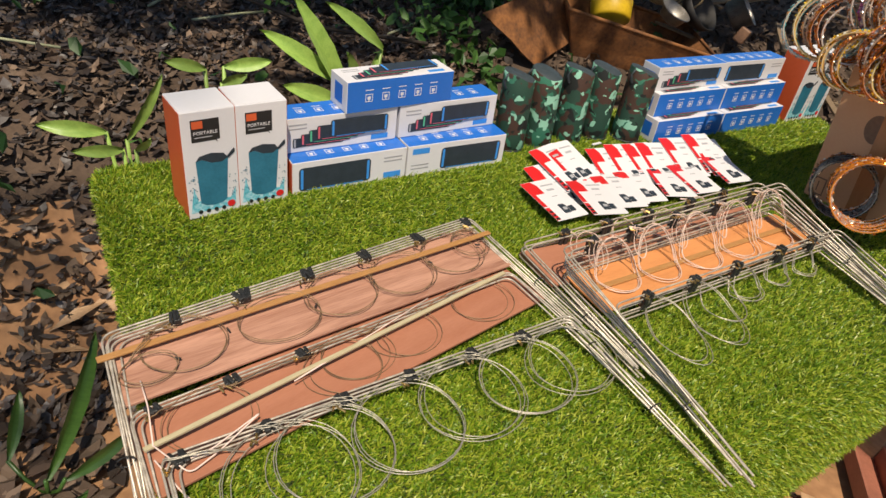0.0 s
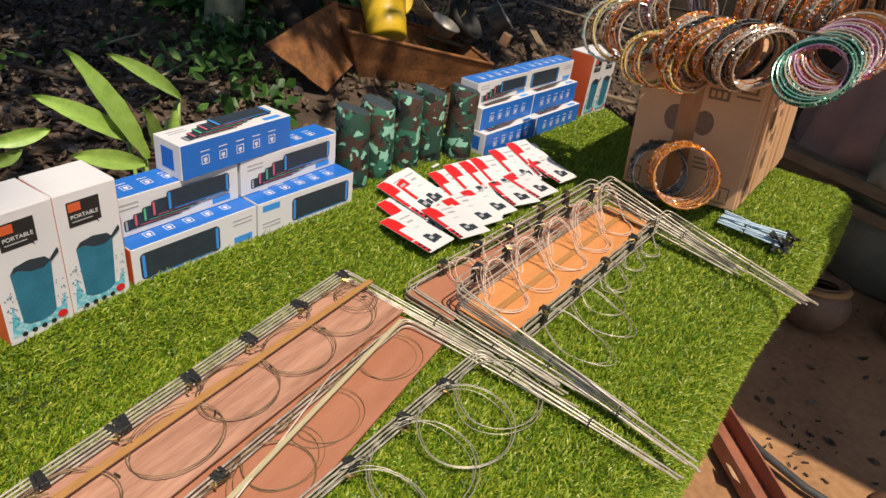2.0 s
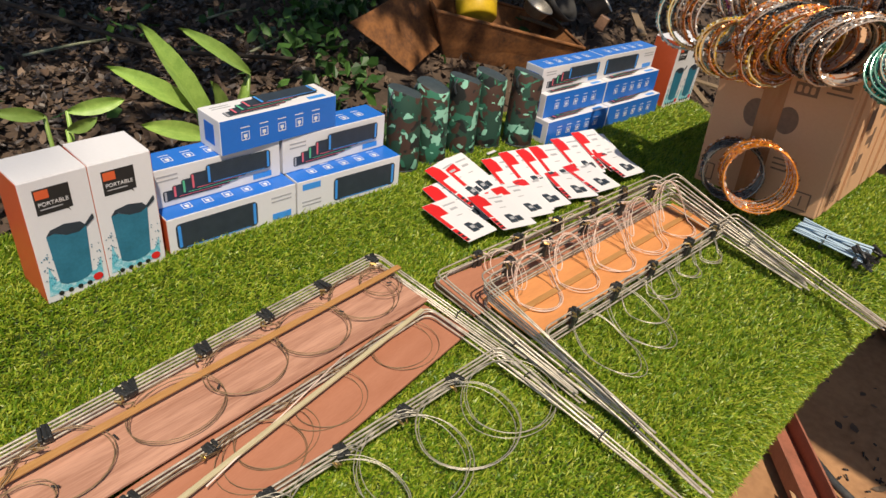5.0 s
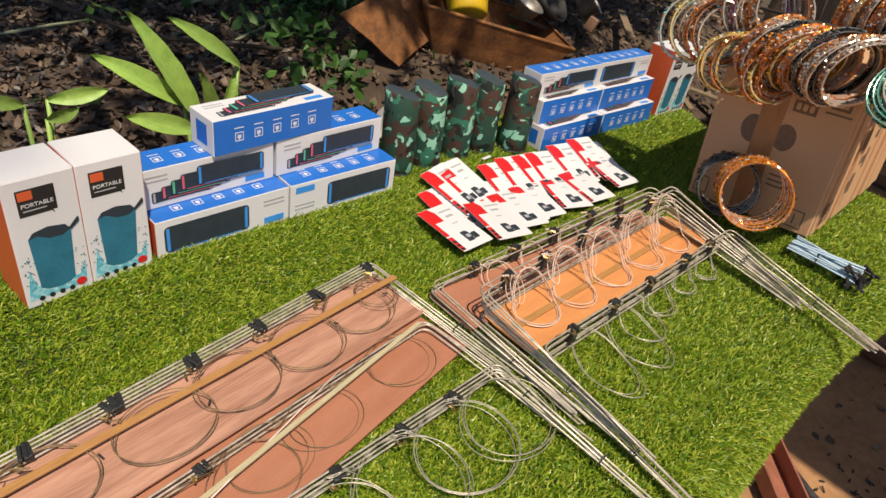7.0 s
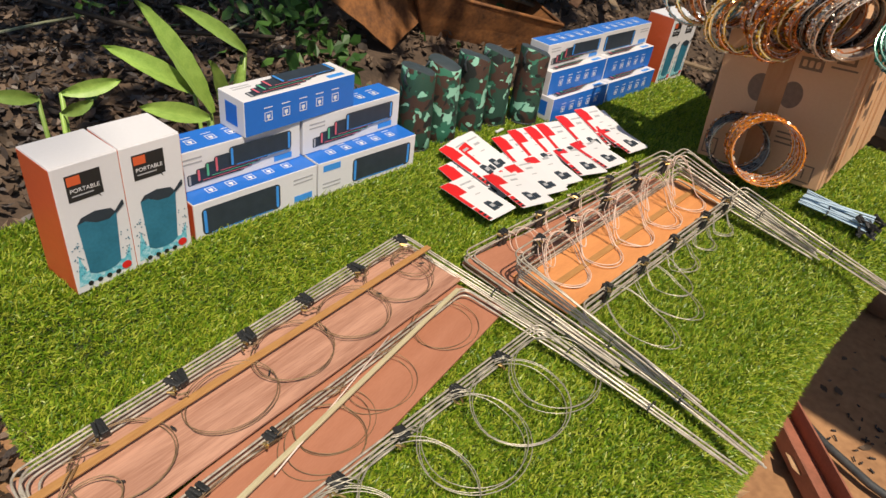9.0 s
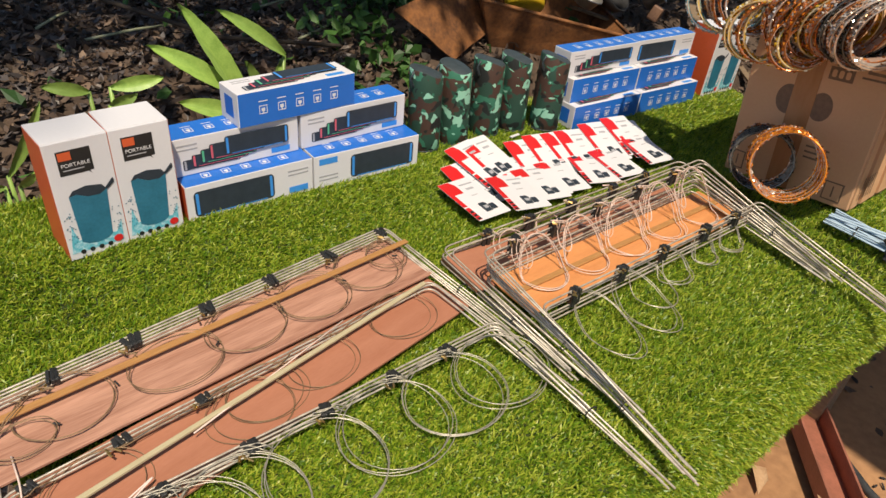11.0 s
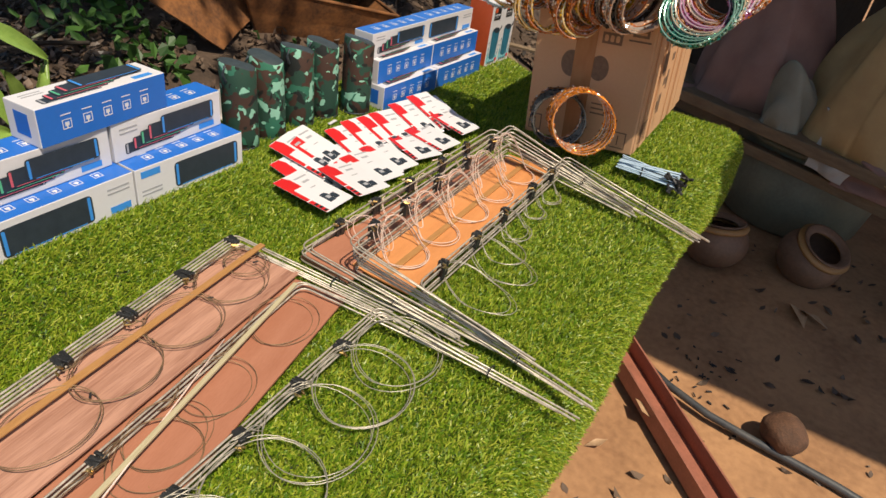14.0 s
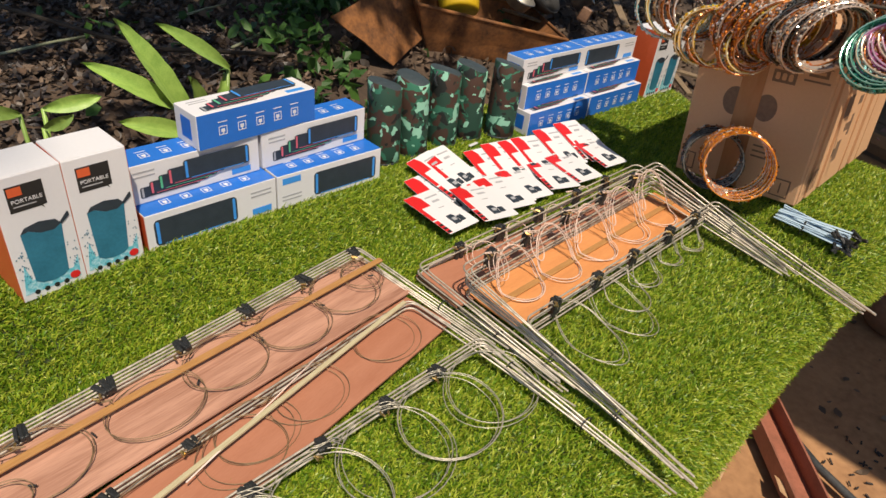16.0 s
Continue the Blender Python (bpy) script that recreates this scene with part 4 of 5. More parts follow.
# local x runs along the front, local y into the box
part("body", block((CW, CD, CH), (CW / 2, CD / 2, CH / 2), 0.003), M_kraft, cb)
cf = FRONT
cf1, cf2 = Matrix.Translation((0, -0.0004, 0)) @ FRONT, Matrix.Translation((0, -0.0009, 0)) @ FRONT
for x, r in ((0.098, 0.032), (0.168, 0.030)):
    part("round_print", plate([(x + r * 0.8 * math.cos(a), 0.195 + r * math.sin(a)) for a in np.linspace(0, 6.283, 25)[:-1]], T, cf), M_ink, cb, "dark printed disc")
part("packing_tape", plate(rect(0.050, CH - 0.004, 0.128, CH / 2), T, cf2), M_ptape, cb, "shiny brown packing tape")
lab = part("print_panel", plate(rect(0.048, 0.026, 0.188, 0.268), T, cf1), M_ink, cb)
for k in range(3):
    part("print_stroke", plates([rounded(0.009, 0.015, 0.003, 2, 0.174 + k * 0.0135, 0.268)], T, cf2), M_kraft, lab)
house = part("house_print", plate([(0.226, 0.298), (0.252, 0.312), (0.278, 0.298), (0.271, 0.298), (0.271, 0.280), (0.233, 0.280), (0.233, 0.298)], T, cf1), M_ink, cb)
part("print_stroke", plate(rect(0.026, 0.006, 0.252, 0.289), T, cf2), M_kraft, house)
part("print_stroke", plate(rect(0.052, 0.004, 0.252, 0.271), T, cf1), M_ink, cb)
for x, w in ((0.026, 0.034), (0.246, 0.040)):
    fr_ = part("corner_mark", plate(rect(w, 0.042, x, 0.032), T, cf1), M_ink, cb)
    part("inset", plate(rect(w - 0.006, 0.036, x, 0.032), T, cf2), M_kraft, fr_)
    part("print_stroke", plate(rect(0.003, 0.024, x, 0.032), T, Matrix.Translation((0, -0.0014, 0)) @ FRONT), M_ink, fr_)
for k in range(3):
    part("print_stroke", plate(rect(0.05, 0.004, 0.19, 0.110 - k * 0.012), T, cf1), M_ink, cb)
sd = Matrix.Translation((CW, 0, 0)) @ Matrix.Rotation(math.pi / 2, 4, "Z") @ FRONT
for k, (x, w, h) in enumerate(((0.018, 0.030, 0.0035), (0.062, 0.034, 0.006), (0.105, 0.028, 0.003), (0.20, 0.13, 0.005), (0.315, 0.045, 0.0035), (0.375, 0.040, 0.006), (0.44, 0.05, 0.004))):
    part("flap", plate(rect(w, CH - 0.012 - 0.006 * (k % 2), x, CH / 2), h, sd), M_kraft, cb, "folded cardboard flap")
sd2 = sd @ Matrix.Translation((0, 0, 0.0062))
for k in range(9):
    part("print_stroke", plate(rect(0.016 + 0.012 * ((k * 7) % 3), 0.020 + 0.03 * (k % 2), 0.155 + 0.021 * (k % 5), 0.09 + 0.055 * (k // 2)), T, sd @ Matrix.Translation((0, 0, 0.005))), M_ink, cb)
for k in range(6):
    part("print_stroke", plate(rect(0.004, 0.05, 0.022 + 0.011 * k, 0.05), T, sd2), M_ink, cb)
for s in (-1, 1):
    part("top_flap", block((CW - 0.004, CD / 2 - 0.004, 0.004), (CW / 2, CD / 2 + s * CD / 4, CH + 0.002), 0.001), M_kraft, cb)


def ring_mesh(color, r, rows, n=46, seed=0):
    """A flat band set with stones, with a fine twisted rim on both sides."""
    g = np.random.default_rng(seed)
    bm = bmesh.new()
    w = rows * 0.0048
    loops = []
    for k in range(40):
        a = 2 * math.pi * k / 40
        ca, sa = math.cos(a), math.sin(a)
        loops.append([bm.verts.new(((r + dr) * ca, (r + dr) * sa, dz)) for dr, dz in ((-0.0012, -w / 2), (0.0008, -w / 2), (0.0008, w / 2), (-0.0012, w / 2))])
    for k in range(40):
        p, q = loops[k], loops[(k + 1) % 40]
        for i in range(4):
            bm.faces.new((p[i], q[i], q[(i + 1) % 4], p[(i + 1) % 4]))
    for zz in (-w / 2, w / 2):
        tube(bm, [((r + 0.001) * math.cos(a), (r + 0.001) * math.sin(a), zz) for a in np.linspace(0, 2 * math.pi, 41)[:-1]], 0.0016, 5, True)
    for q in range(rows):
        zz = (q - (rows - 1) / 2) * 0.0048
        for k in range(n):
            a = 2 * math.pi * (k + 0.5 * (q % 2)) / n
            rr = r + g.choice((-0.0012, 0.0015)) + g.uniform(0.0, 0.0015)
            b = g.uniform(0.0026, 0.0044)
            m = Matrix.Translation((rr * math.cos(a), rr * math.sin(a), zz)) @ Euler(g.uniform(0, 3, 3)).to_matrix().to_4x4() @ Matrix.Diagonal((b, b, b * 1.2, 1))
            v = [bm.verts.new(m @ Vector(p)) for p in ((1, 0, 0), (-1, 0, 0), (0, 1, 0), (0, -1, 0), (0, 0, 1), (0, 0, -1))]
            for i, j, l in ((0, 2, 4), (2, 1, 4), (1, 3, 4), (3, 0, 4), (2, 0, 5), (1, 2, 5), (3, 1, 5), (0, 3, 5)):
                bm.faces.new((v[i], v[j], v[l]))
    return put(bm, "beaded_bangle", M_bead[color])


RINGS = {}


def bangle(color, r, pos, axis, spin=0.0, rows=2, label=None):
    key = (color, round(r, 3), rows)
    if key not in RINGS:
        RINGS[key] = ring_mesh(color, r, rows, int(46 * r / 0.062), len(RINGS))
    ob = new("beaded_bangle", RINGS[key])
    ob.matrix_basis = Matrix.Translation(pos) @ Vector(axis).to_track_quat("Z", "Y").to_matrix().to_4x4() @ pose(0, 0, 0, 0, 0, spin)
    names = {"orange": "orange and copper", "gold": "golden yellow", "silver": "silver and copper", "green": "dark green", "pink": "pink and violet", "black": "black", "teal": "teal and silver"}
    return tagged(ob, label or names[color] + " glass bead bangle hanging over a cardboard box", "bangle", "beaded bangles")


# two sticks on short posts carry the bangles over the box
g = np.random.default_rng(5)


def bangle_row(p, q, colors, r, axis, seed, wob=0.10, rows=3):
    """Bangles threaded side by side, their middles from p to q."""
    gg = np.random.default_rng(seed)
    p, q = Vector(p), Vector(q)
    for k, c in enumerate(colors):
        m = p.lerp(q, k / max(1, len(colors) - 1)) + Vector(gg.uniform(-0.006, 0.006, 3))
        bangle(c, r + 0.004 * (int(gg.integers(0, 3)) - 1), m, Vector(axis) + Vector(gg.uniform(-wob, wob, 3)), gg.uniform(0, 360), rows)


stand = thing("bangle_stand", "thin dark sticks on short posts carrying bangles", "stand", pose(0, 0, 0))
P0, P1 = Vector((1.325, -0.20, 0.428)), Vector((1.315, -0.68, 0.455))
Q0, Q1 = Vector((1.430, -0.36, 0.545)), Vector((1.430, -0.82, 0.545))
part("pole", tube(bmesh.new(), [P0, P1], 0.003, 8), M_bark2, stand, smooth=True)
part("pole", tube(bmesh.new(), [Q0, Q1], 0.003, 8), M_bark2, stand, smooth=True)
for y in (-0.36, -0.55):
    p = P0.lerp(P1, (y - P0.y) / (P1.y - P0.y))
    part("post", tube(bmesh.new(), [(1.43, y, 0.340), (1.40, y, p.z - 0.02), p], 0.003, 8), M_bark2, stand, smooth=True)
    part("post", tube(bmesh.new(), [(1.45, y - 0.03, 0.340), (1.43, y - 0.03, 0.545)], 0.003, 8), M_bark2, stand, smooth=True)
O_, S_, Y_, T_, K_ = "orange", "silver", "gold", "teal", "black"
bangle_row((1.300, -0.205, 0.362), (1.300, -0.275, 0.372), (T_, Y_, T_, S_, S_, O_, O_, S_), 0.064, (-0.75, -0.55, 0.10), 1, 0.16)
bangle_row((1.275, -0.312, 0.322), (1.285, -0.350, 0.328), (Y_, Y_, T_, Y_, O_, Y_), 0.060, (-0.78, -0.60, 0.0), 2, 0.16)
bangle_row((1.340, -0.290, 0.424), (1.340, -0.350, 0.430), (S_, "pink", S_, S_, O_, S_), 0.060, (-0.55, -0.75, 0.25), 3, 0.2)
bangle_row((1.300, -0.378, 0.366), (1.300, -0.470, 0.376), (O_, O_, S_, O_, K_, O_, S_, O_, O_, Y_, O_, S_), 0.070, (-0.50, -0.78, -0.34), 4, 0.07)
bangle_row((1.300, -0.478, 0.376), (1.295, -0.548, 0.384), (S_, O_, S_, K_, O_, S_, S_, O_, K_, S_, S_), 0.068, (-0.58, -0.74, -0.28), 5, 0.08)
bangle_row((1.275, -0.395, 0.325), (1.275, -0.425, 0.330), (O_, O_, Y_, O_, O_), 0.046, (-0.75, -0.6, 0.1), 9, 0.15)
bangle_row((1.430, -0.470, 0.478), (1.430, -0.660, 0.478), (O_, S_, O_, Y_, S_, O_, S_, K_, O_, S_, O_, S_, O_, S_, K_, O_), 0.066, (-0.45, -0.85, -0.20), 6, 0.08)
for k, (c, r) in enumerate((("green", 0.074), ("green", 0.072), ("green", 0.073), ("teal", 0.072), ("silver", 0.072), ("pink", 0.070), ("pink", 0.072), ("silver", 0.070), ("pink", 0.072), ("orange", 0.074), ("silver", 0.076), ("orange", 0.076))):
    bangle(c, r * 0.94, (1.268 + 0.008 * k, -0.648 - 0.0040 * k, 0.388 + 0.0052 * k), (-0.78, 0.12, 0.58), g.uniform(0, 360), 3)
for k, (c, r) in enumerate((("pink", 0.058), ("pink", 0.056), ("orange", 0.050), ("orange", 0.048), ("orange", 0.044), ("silver", 0.046), ("orange", 0.047))):
    bangle(c, r, (1.284 + 0.008 * k, -0.649 - 0.003 * k, 0.386 + 0.005 * k), (-0.80, 0.12, 0.55), g.uniform(0, 360), 3)
for k in range(6):
    bangle("orange" if k != 4 else "silver", 0.070 - 0.001 * (k % 3), (1.248 + 0.011 * k, -0.489 + 0.008 * k, 0.102 - 0.002 * k), (0.93, 0.18, -0.22), g.uniform(0, 360), 2, "copper orange bead bangle leaning against a cardboard box")
for k in range(5):
    bangle("black" if k < 4 else "silver", 0.062, (1.300 + 0.009 * k, -0.412 + 0.006 * k, 0.070), (0.90, 0.36, -0.24), g.uniform(0, 360), 2, "black bead bangle leaning against a cardboard box")

ties = thing("cable_tie_bundle", "bundle of pale blue nylon strips with black ends", "cable ties", pose(1.335, -0.575, -0.016, 0, 0, -88))
for k in range(26):
    y, z = g.uniform(-0.024, 0.024), 0.004 + abs(g.normal(0, 0.009))
    part("nylon_strip", block((0.145, 0.0035, 0.0022), (0.072, y, z + 0.012), 0.0, Euler((g.uniform(0, 1), g.normal(0, 0.04), g.normal(0, 0.09))).to_matrix().to_4x4()), M_tie, ties)
for k in range(34):
    part("black_head", block((0.024, 0.006, 0.006), (0.142 + g.uniform(-0.02, 0.022), g.uniform(-0.030, 0.030), 0.012 + g.uniform(0, 0.022)), 0.001, Euler(g.normal(0, 0.5, 3)).to_matrix().to_4x4()), M_tape, ties)
part("tie_wire", tube(bmesh.new(), [(0.06 + 0.002 * math.sin(a * 3), 0.026 * math.cos(a), 0.015 + 0.016 * math.sin(a)) for a in np.linspace(0, 6.283, 17)[:-1]], 0.0016, 5, True), M_tape, ties)

o = part("paper_scrap", block((0.030, 0.007, 0.003), (0, 0, 0.0015), 0.0006), M_white, None)
o.matrix_basis = pose(0.981, 0.030, 0.003, 0, 0, 8)
tagged(o, "small white paper roll lying on the turf", "paper scrap")

# ---- trees, plants and far ground ----


def leaf(base, tip, width, sag, parent, material=M_leaf, twist=0.0):
    base, tip = Vector(base), Vector(tip)
    d = tip - base
    L = d.length
    side = d.cross(Vector((0.35, -0.85, 0.25 + twist))).normalized()
    nrm = side.cross(d).normalized()
    bm = bmesh.new()
    rows = []
    N = 12
    for k in range(N + 1):
        t = k / N
        c = base + d * t + nrm * (sag * 4 * t * (1 - t) * L)
        w = 0.78 * width * (math.sin(math.pi * min(1, t * 0.93 + 0.05)) ** 0.8) * (1 if k < N else 0.04)
        rip = 0.05 * width * math.sin(k * 2.4)
        rows.append([bm.verts.new(c + side * (w * s) + nrm * (abs(s) * width * 0.30 + rip * s)) for s in (-0.5, -0.25, 0, 0.25, 0.5)])
    for a, b in zip(rows, rows[1:]):
        for i in range(4):
            bm.faces.new((a[i], a[i + 1], b[i + 1], b[i]))
    ob = part("leaf", bm, material, parent, smooth=True)
    return ob


def plant(base, leaves, label, material=M_leaf):
    p = thing("broad_leaved_plant", label, "plant", Matrix.Translation(base))
    b = Vector(base)
    for root, tip, w, sag in leaves:
        root, tip = Vector(root) - b, Vector(tip) - b
        part("stem", tube(bmesh.new(), [(0, 0, 0), tuple(root * 0.6 + Vector((0, 0, -0.02))), tuple(root)], 0.005, 6), material, p, smooth=True)
        leaf(root, tip, w, sag, p, material)
    return p


plant((0.58, 0.64, ground_z(0.58, 0.64)), [((0.548, 0.62, -0.09), (0.393, 0.62, 0.206), 0.078, 0.05), ((0.51, 0.62, -0.03), (0.309, 0.62, 0.118), 0.062, 0.10), ((0.665, 0.64, 0.045), (0.490, 0.64, 0.180), 0.050, 0.08),
       ((0.575, 0.60, -0.10), (0.531, 0.58, 0.066), 0.066, 0.05), ((0.52, 0.58, -0.08), (0.352, 0.58, -0.016), 0.060, 0.08), ((0.60, 0.62, -0.06), (0.66, 0.66, 0.03), 0.045, 0.1)], "bright green broad-leaved ginger plant behind the table")
plant((-0.03, 0.66, ground_z(-0.03, 0.66)), [((-0.08, 0.62, -0.122), (-0.226, 0.62, -0.086), 0.050, 0.12), ((-0.036, 0.62, -0.149), (0.065, 0.62, 0.019), 0.036, 0.06), ((-0.05, 0.60, -0.165), (-0.165, 0.57, -0.140), 0.040, 0.1), ((-0.02, 0.60, -0.17), (0.015, 0.57, -0.125), 0.034, 0.05)], "low green broad-leaved plant beside the table")
plant((0.20, 0.68, ground_z(0.20, 0.68)), [((0.170, 0.63, 0.020), (0.072, 0.62, 0.050), 0.040, 0.1), ((0.22, 0.64, 0.02), (0.340, 0.62, 0.036), 0.046, 0.12), ((0.21, 0.63, -0.02), (0.27, 0.60, 0.012), 0.040, 0.1)], "low green broad-leaved plant beside the table")
plant((-0.36, 0.12, ground_z(-0.36, 0.12)), [((-0.35, 0.10, -0.71), (-0.202, 0.44, -0.60), 0.060, 0.06), ((-0.31, 0.08, -0.70), (-0.150, 0.127, -0.64), 0.050, 0.08), ((-0.42, 0.18, -0.70), (-0.375, 0.295, -0.60), 0.040, 0.06), ((-0.36, 0.02, -0.71), (-0.26, -0.03, -0.62), 0.046, 0.08), ((-0.40, 0.06, -0.70), (-0.46, -0.08, -0.62), 0.046, 0.06)], "green long-leaved plant coloured dark for the table's shade", M_leaf2)


def tree(base, r, h, material, label, lean=(0, 0), crown=None, seed=1):
    t = thing("tree", label, "tree", Matrix.Translation(base))
    g = np.random.default_rng(seed)
    pts = [(lean[0] * k / 8 + 0.02 * math.sin(k * 1.3), lean[1] * k / 8 + 0.02 * math.cos(k), h * k / 8 - 0.06) for k in range(9)]
    part("trunk", tube(bmesh.new(), pts, r, 18, radii=[r * (1.35 if k == 0 else 1.05 - 0.06 * k) for k in range(9)]), material, t, smooth=True)
    for k in range(5):
        a = g.uniform(0, 6.28)
        q = [(r * 0.5 * math.cos(a), r * 0.5 * math.sin(a), 0.10), (r * 1.5 * math.cos(a), r * 1.5 * math.sin(a), 0.02), (r * 2.6 * math.cos(a + 0.2), r * 2.6 * math.sin(a + 0.2), -0.04)]
        part("root", tube(bmesh.new(), q, 0.03, 8, radii=[r * 0.45, r * 0.30, r * 0.1]), material, t, smooth=True)
    if crown:
        cx, cy, cz, rx, ry, rz, n = crown
        for k in range(6):
            e = Vector((cx + g.uniform(-rx, rx) * 0.6, cy + g.uniform(-ry, ry) * 0.6, cz + g.uniform(-0.2, 0.5) * rz))
            s = Vector(pts[6])
            part("limb", tube(bmesh.new(), [s, s.lerp(e, 0.5) + Vector((0, 0, 0.15)), e], 0.05, 8, radii=[r * 0.5, r * 0.3, r * 0.08]), material, t, smooth=True)
        vs, fs = [], []
        cl = [(cx + rx * g.uniform(-1, 1), cy + ry * g.uniform(-1, 1), cz + rz * g.uniform(-1, 1)) for _ in range(60)]
        for k in range(n):
            c = cl[k % 60]
            m = Matrix.Translation((c[0] + g.normal(0, 0.22), c[1] + g.normal(0, 0.22), c[2] + g.normal(0, 0.10))) @ Euler(g.uniform(-0.8, 0.8, 3) * np.array((1, 1, 4))).to_matrix().to_4x4()
            s = g.uniform(0.06, 0.13)
            i = len(vs)
            vs += [tuple(m @ Vector(p)) for p in ((-s, 0, 0), (-s * 0.2, -s * 0.42, 0.01), (s, 0, -0.01), (-s * 0.2, s * 0.42, 0.01))]
            fs.append((i, i + 1, i + 2, i + 3))
        me = bpy.data.meshes.new("crown")
        me.from_pydata(vs, [], fs)
        me.materials.append(M_canopy)
        tagged(part("crown", me, M_canopy, t), kind="stuff")
    return t


# the crowns are out of view, spread to shade the ground behind the table
tree((1.91, 2.26, ground_z(1.91, 2.26)), 0.088, 3.4, M_bark, "tree with a pale mossy trunk and leafy crown", (0.0, 0.05), (0.2, -0.35, 3.3, 2.2, 1.9, 0.35, 5200), 31)
tree((2.45, 2.48, ground_z(2.45, 2.48)), 0.19, 3.8, M_bark2, "thick dark tree trunk with a leafy crown", (0.1, 0.1), (1.2, -0.3, 3.5, 2.0, 2.2, 0.35, 4800), 32)
tree((0.92, 3.0, ground_z(0.92, 3.0)), 0.10, 3.4, M_bark2, "dark forked tree trunk with spreading roots", (-0.1, 0.2), (-1.3, -0.6, 3.3, 1.8, 1.9, 0.35, 4000), 33)
tree((3.6, 3.6, ground_z(3.6, 3.6)), 0.16, 3.8, M_bark2, "dark tree trunk in the shade", (0, 0), (0.4, 0.3, 3.5, 1.8, 1.8, 0.4, 2500), 34)
tree((-0.55, 4.2, ground_z(-0.55, 4.2)), 0.17, 3.8, M_bark2, "dark tree trunk in the shade", (0, 0), (0.0, -0.5, 3.6, 1.8, 1.8, 0.4, 2500), 35)


# out of view; added so its crown dapples the ground left of the table
tree((-3.56, -6.79, ground_z(-3.56, -6.79)), 0.20, 9.2, M_bark, "unseen tall slim tree with a leafy crown added to shade the ground", (0.0, 0.6), (0.50, 2.40, 9.8, 0.55, 1.1, 0.3, 380), 41)


def bush(name, label, boxes, count, size, seed, low=0.02):
    g = np.random.default_rng(seed)
    vs, fs = [], []
    for k in range(count):
        x0, x1, y0, y1, hh = boxes[k % len(boxes)]
        x, y = g.uniform(x0, x1), g.uniform(y0, y1)
        z = ground_z(x, y) + low + hh * g.uniform(0, 1) ** 1.3
        s = g.uniform(*size)
        m = Matrix.Translation((x, y, z)) @ Euler((g.normal(0, 0.6), g.normal(0, 0.6), g.uniform(0, 6.3))).to_matrix().to_4x4()
        i = len(vs)
        vs += [tuple(m @ Vector(p)) for p in ((-s, 0, -0.2 * s), (-s * 0.3, -s * 0.45, 0.0), (s * 0.4, -s * 0.3, 0.02), (s, 0, -0.15 * s), (s * 0.4, s * 0.3, 0.02), (-s * 0.3, s * 0.45, 0.0))]
        fs += [(i, i + 1, i + 2, i + 5), (i + 5, i + 2, i + 3, i + 4)]
    me = bpy.data.meshes.new(name)
    me.from_pydata(vs, [], fs)
    me.materials.append(M_bush)
    return tagged(new(name, me), label, "undergrowth", kind="stuff")


bush("undergrowth", "low green seedlings round a tree foot", [(1.62, 2.1, 1.95, 2.18, 0.13), (1.25, 1.60, 1.25, 1.9, 0.14), (0.85, 1.45, 0.70, 1.20, 0.18)], 260, (0.025, 0.060), 41)
bush("undergrowth", "green shrubs among tree trunks in the distance", [(1.9, 3.0, 2.4, 3.2, 0.7), (-3, 7, 6.2, 8.0, 1.8), (3.0, 6.5, 3.8, 5.5, 1.2), (-3, 7, 7.0, 9.0, 2.6)], 5200, (0.05, 0.16), 42)
bush("undergrowth", "sparse small green weeds in leaf litter", [(-1.2, 3.0, 0.6, 3.0, 0.10)], 160, (0.02, 0.05), 43)

pipe = part("water_pipe", tube(bmesh.new(), [(-2.5, 4.3, -0.22), (1.3, 4.2, -0.22), (2.6, 4.15, -0.23)], 0.035, 10), M_pipe, None, smooth=True)
tagged(pipe, "grey-green plastic pipe lying over the leaf litter", "pipe")
o = part("water_pipe", tube(bmesh.new(), [(2.9, 4.3, 0.16), (5.6, 3.2, 0.14)], 0.030, 10), M_pan, None, smooth=True)
tagged(o, "pale horizontal pipe behind the scrap tray", "pipe")
o = part("twig", tube(bmesh.new(), [(0.05, 2.6, -0.06), (0.45, 1.9, -0.10), (0.8, 1.6, -0.20), (1.3, 1.5, -0.26)], 0.009, 7), M_bark2, None, smooth=True)
tagged(o, "thin bent dead branch on the ground", "branch")
for k in range(14):
    a, x, y = g.uniform(0, 3.1), g.uniform(-0.6, 4.5), g.uniform(0.9, 3.4)
    L = g.uniform(0.2, 0.6)
    z = ground_z(x, y) + 0.03
    o = part("twig", tube(bmesh.new(), [(x, y, z), (x + L * 0.5 * math.cos(a), y + L * 0.5 * math.sin(a), z + 0.02), (x + L * math.cos(a + 0.2), y + L * math.sin(a + 0.2), z)], 0.006, 6), M_bark, None, smooth=True)
    tagged(o, "short dead twig lying in leaf litter", "twig", "twigs in the litter")

# ---- scrap tray ----
tray = thing("scrap_tray", "rusty steel barrow tray heaped with old pans and baskets", "tray", pose(2.42, 1.46, ground_z(2.4, 1.4) - 0.08, 0, 9, -28))
TW, TD, TH = 0.80, 0.50, 0.26


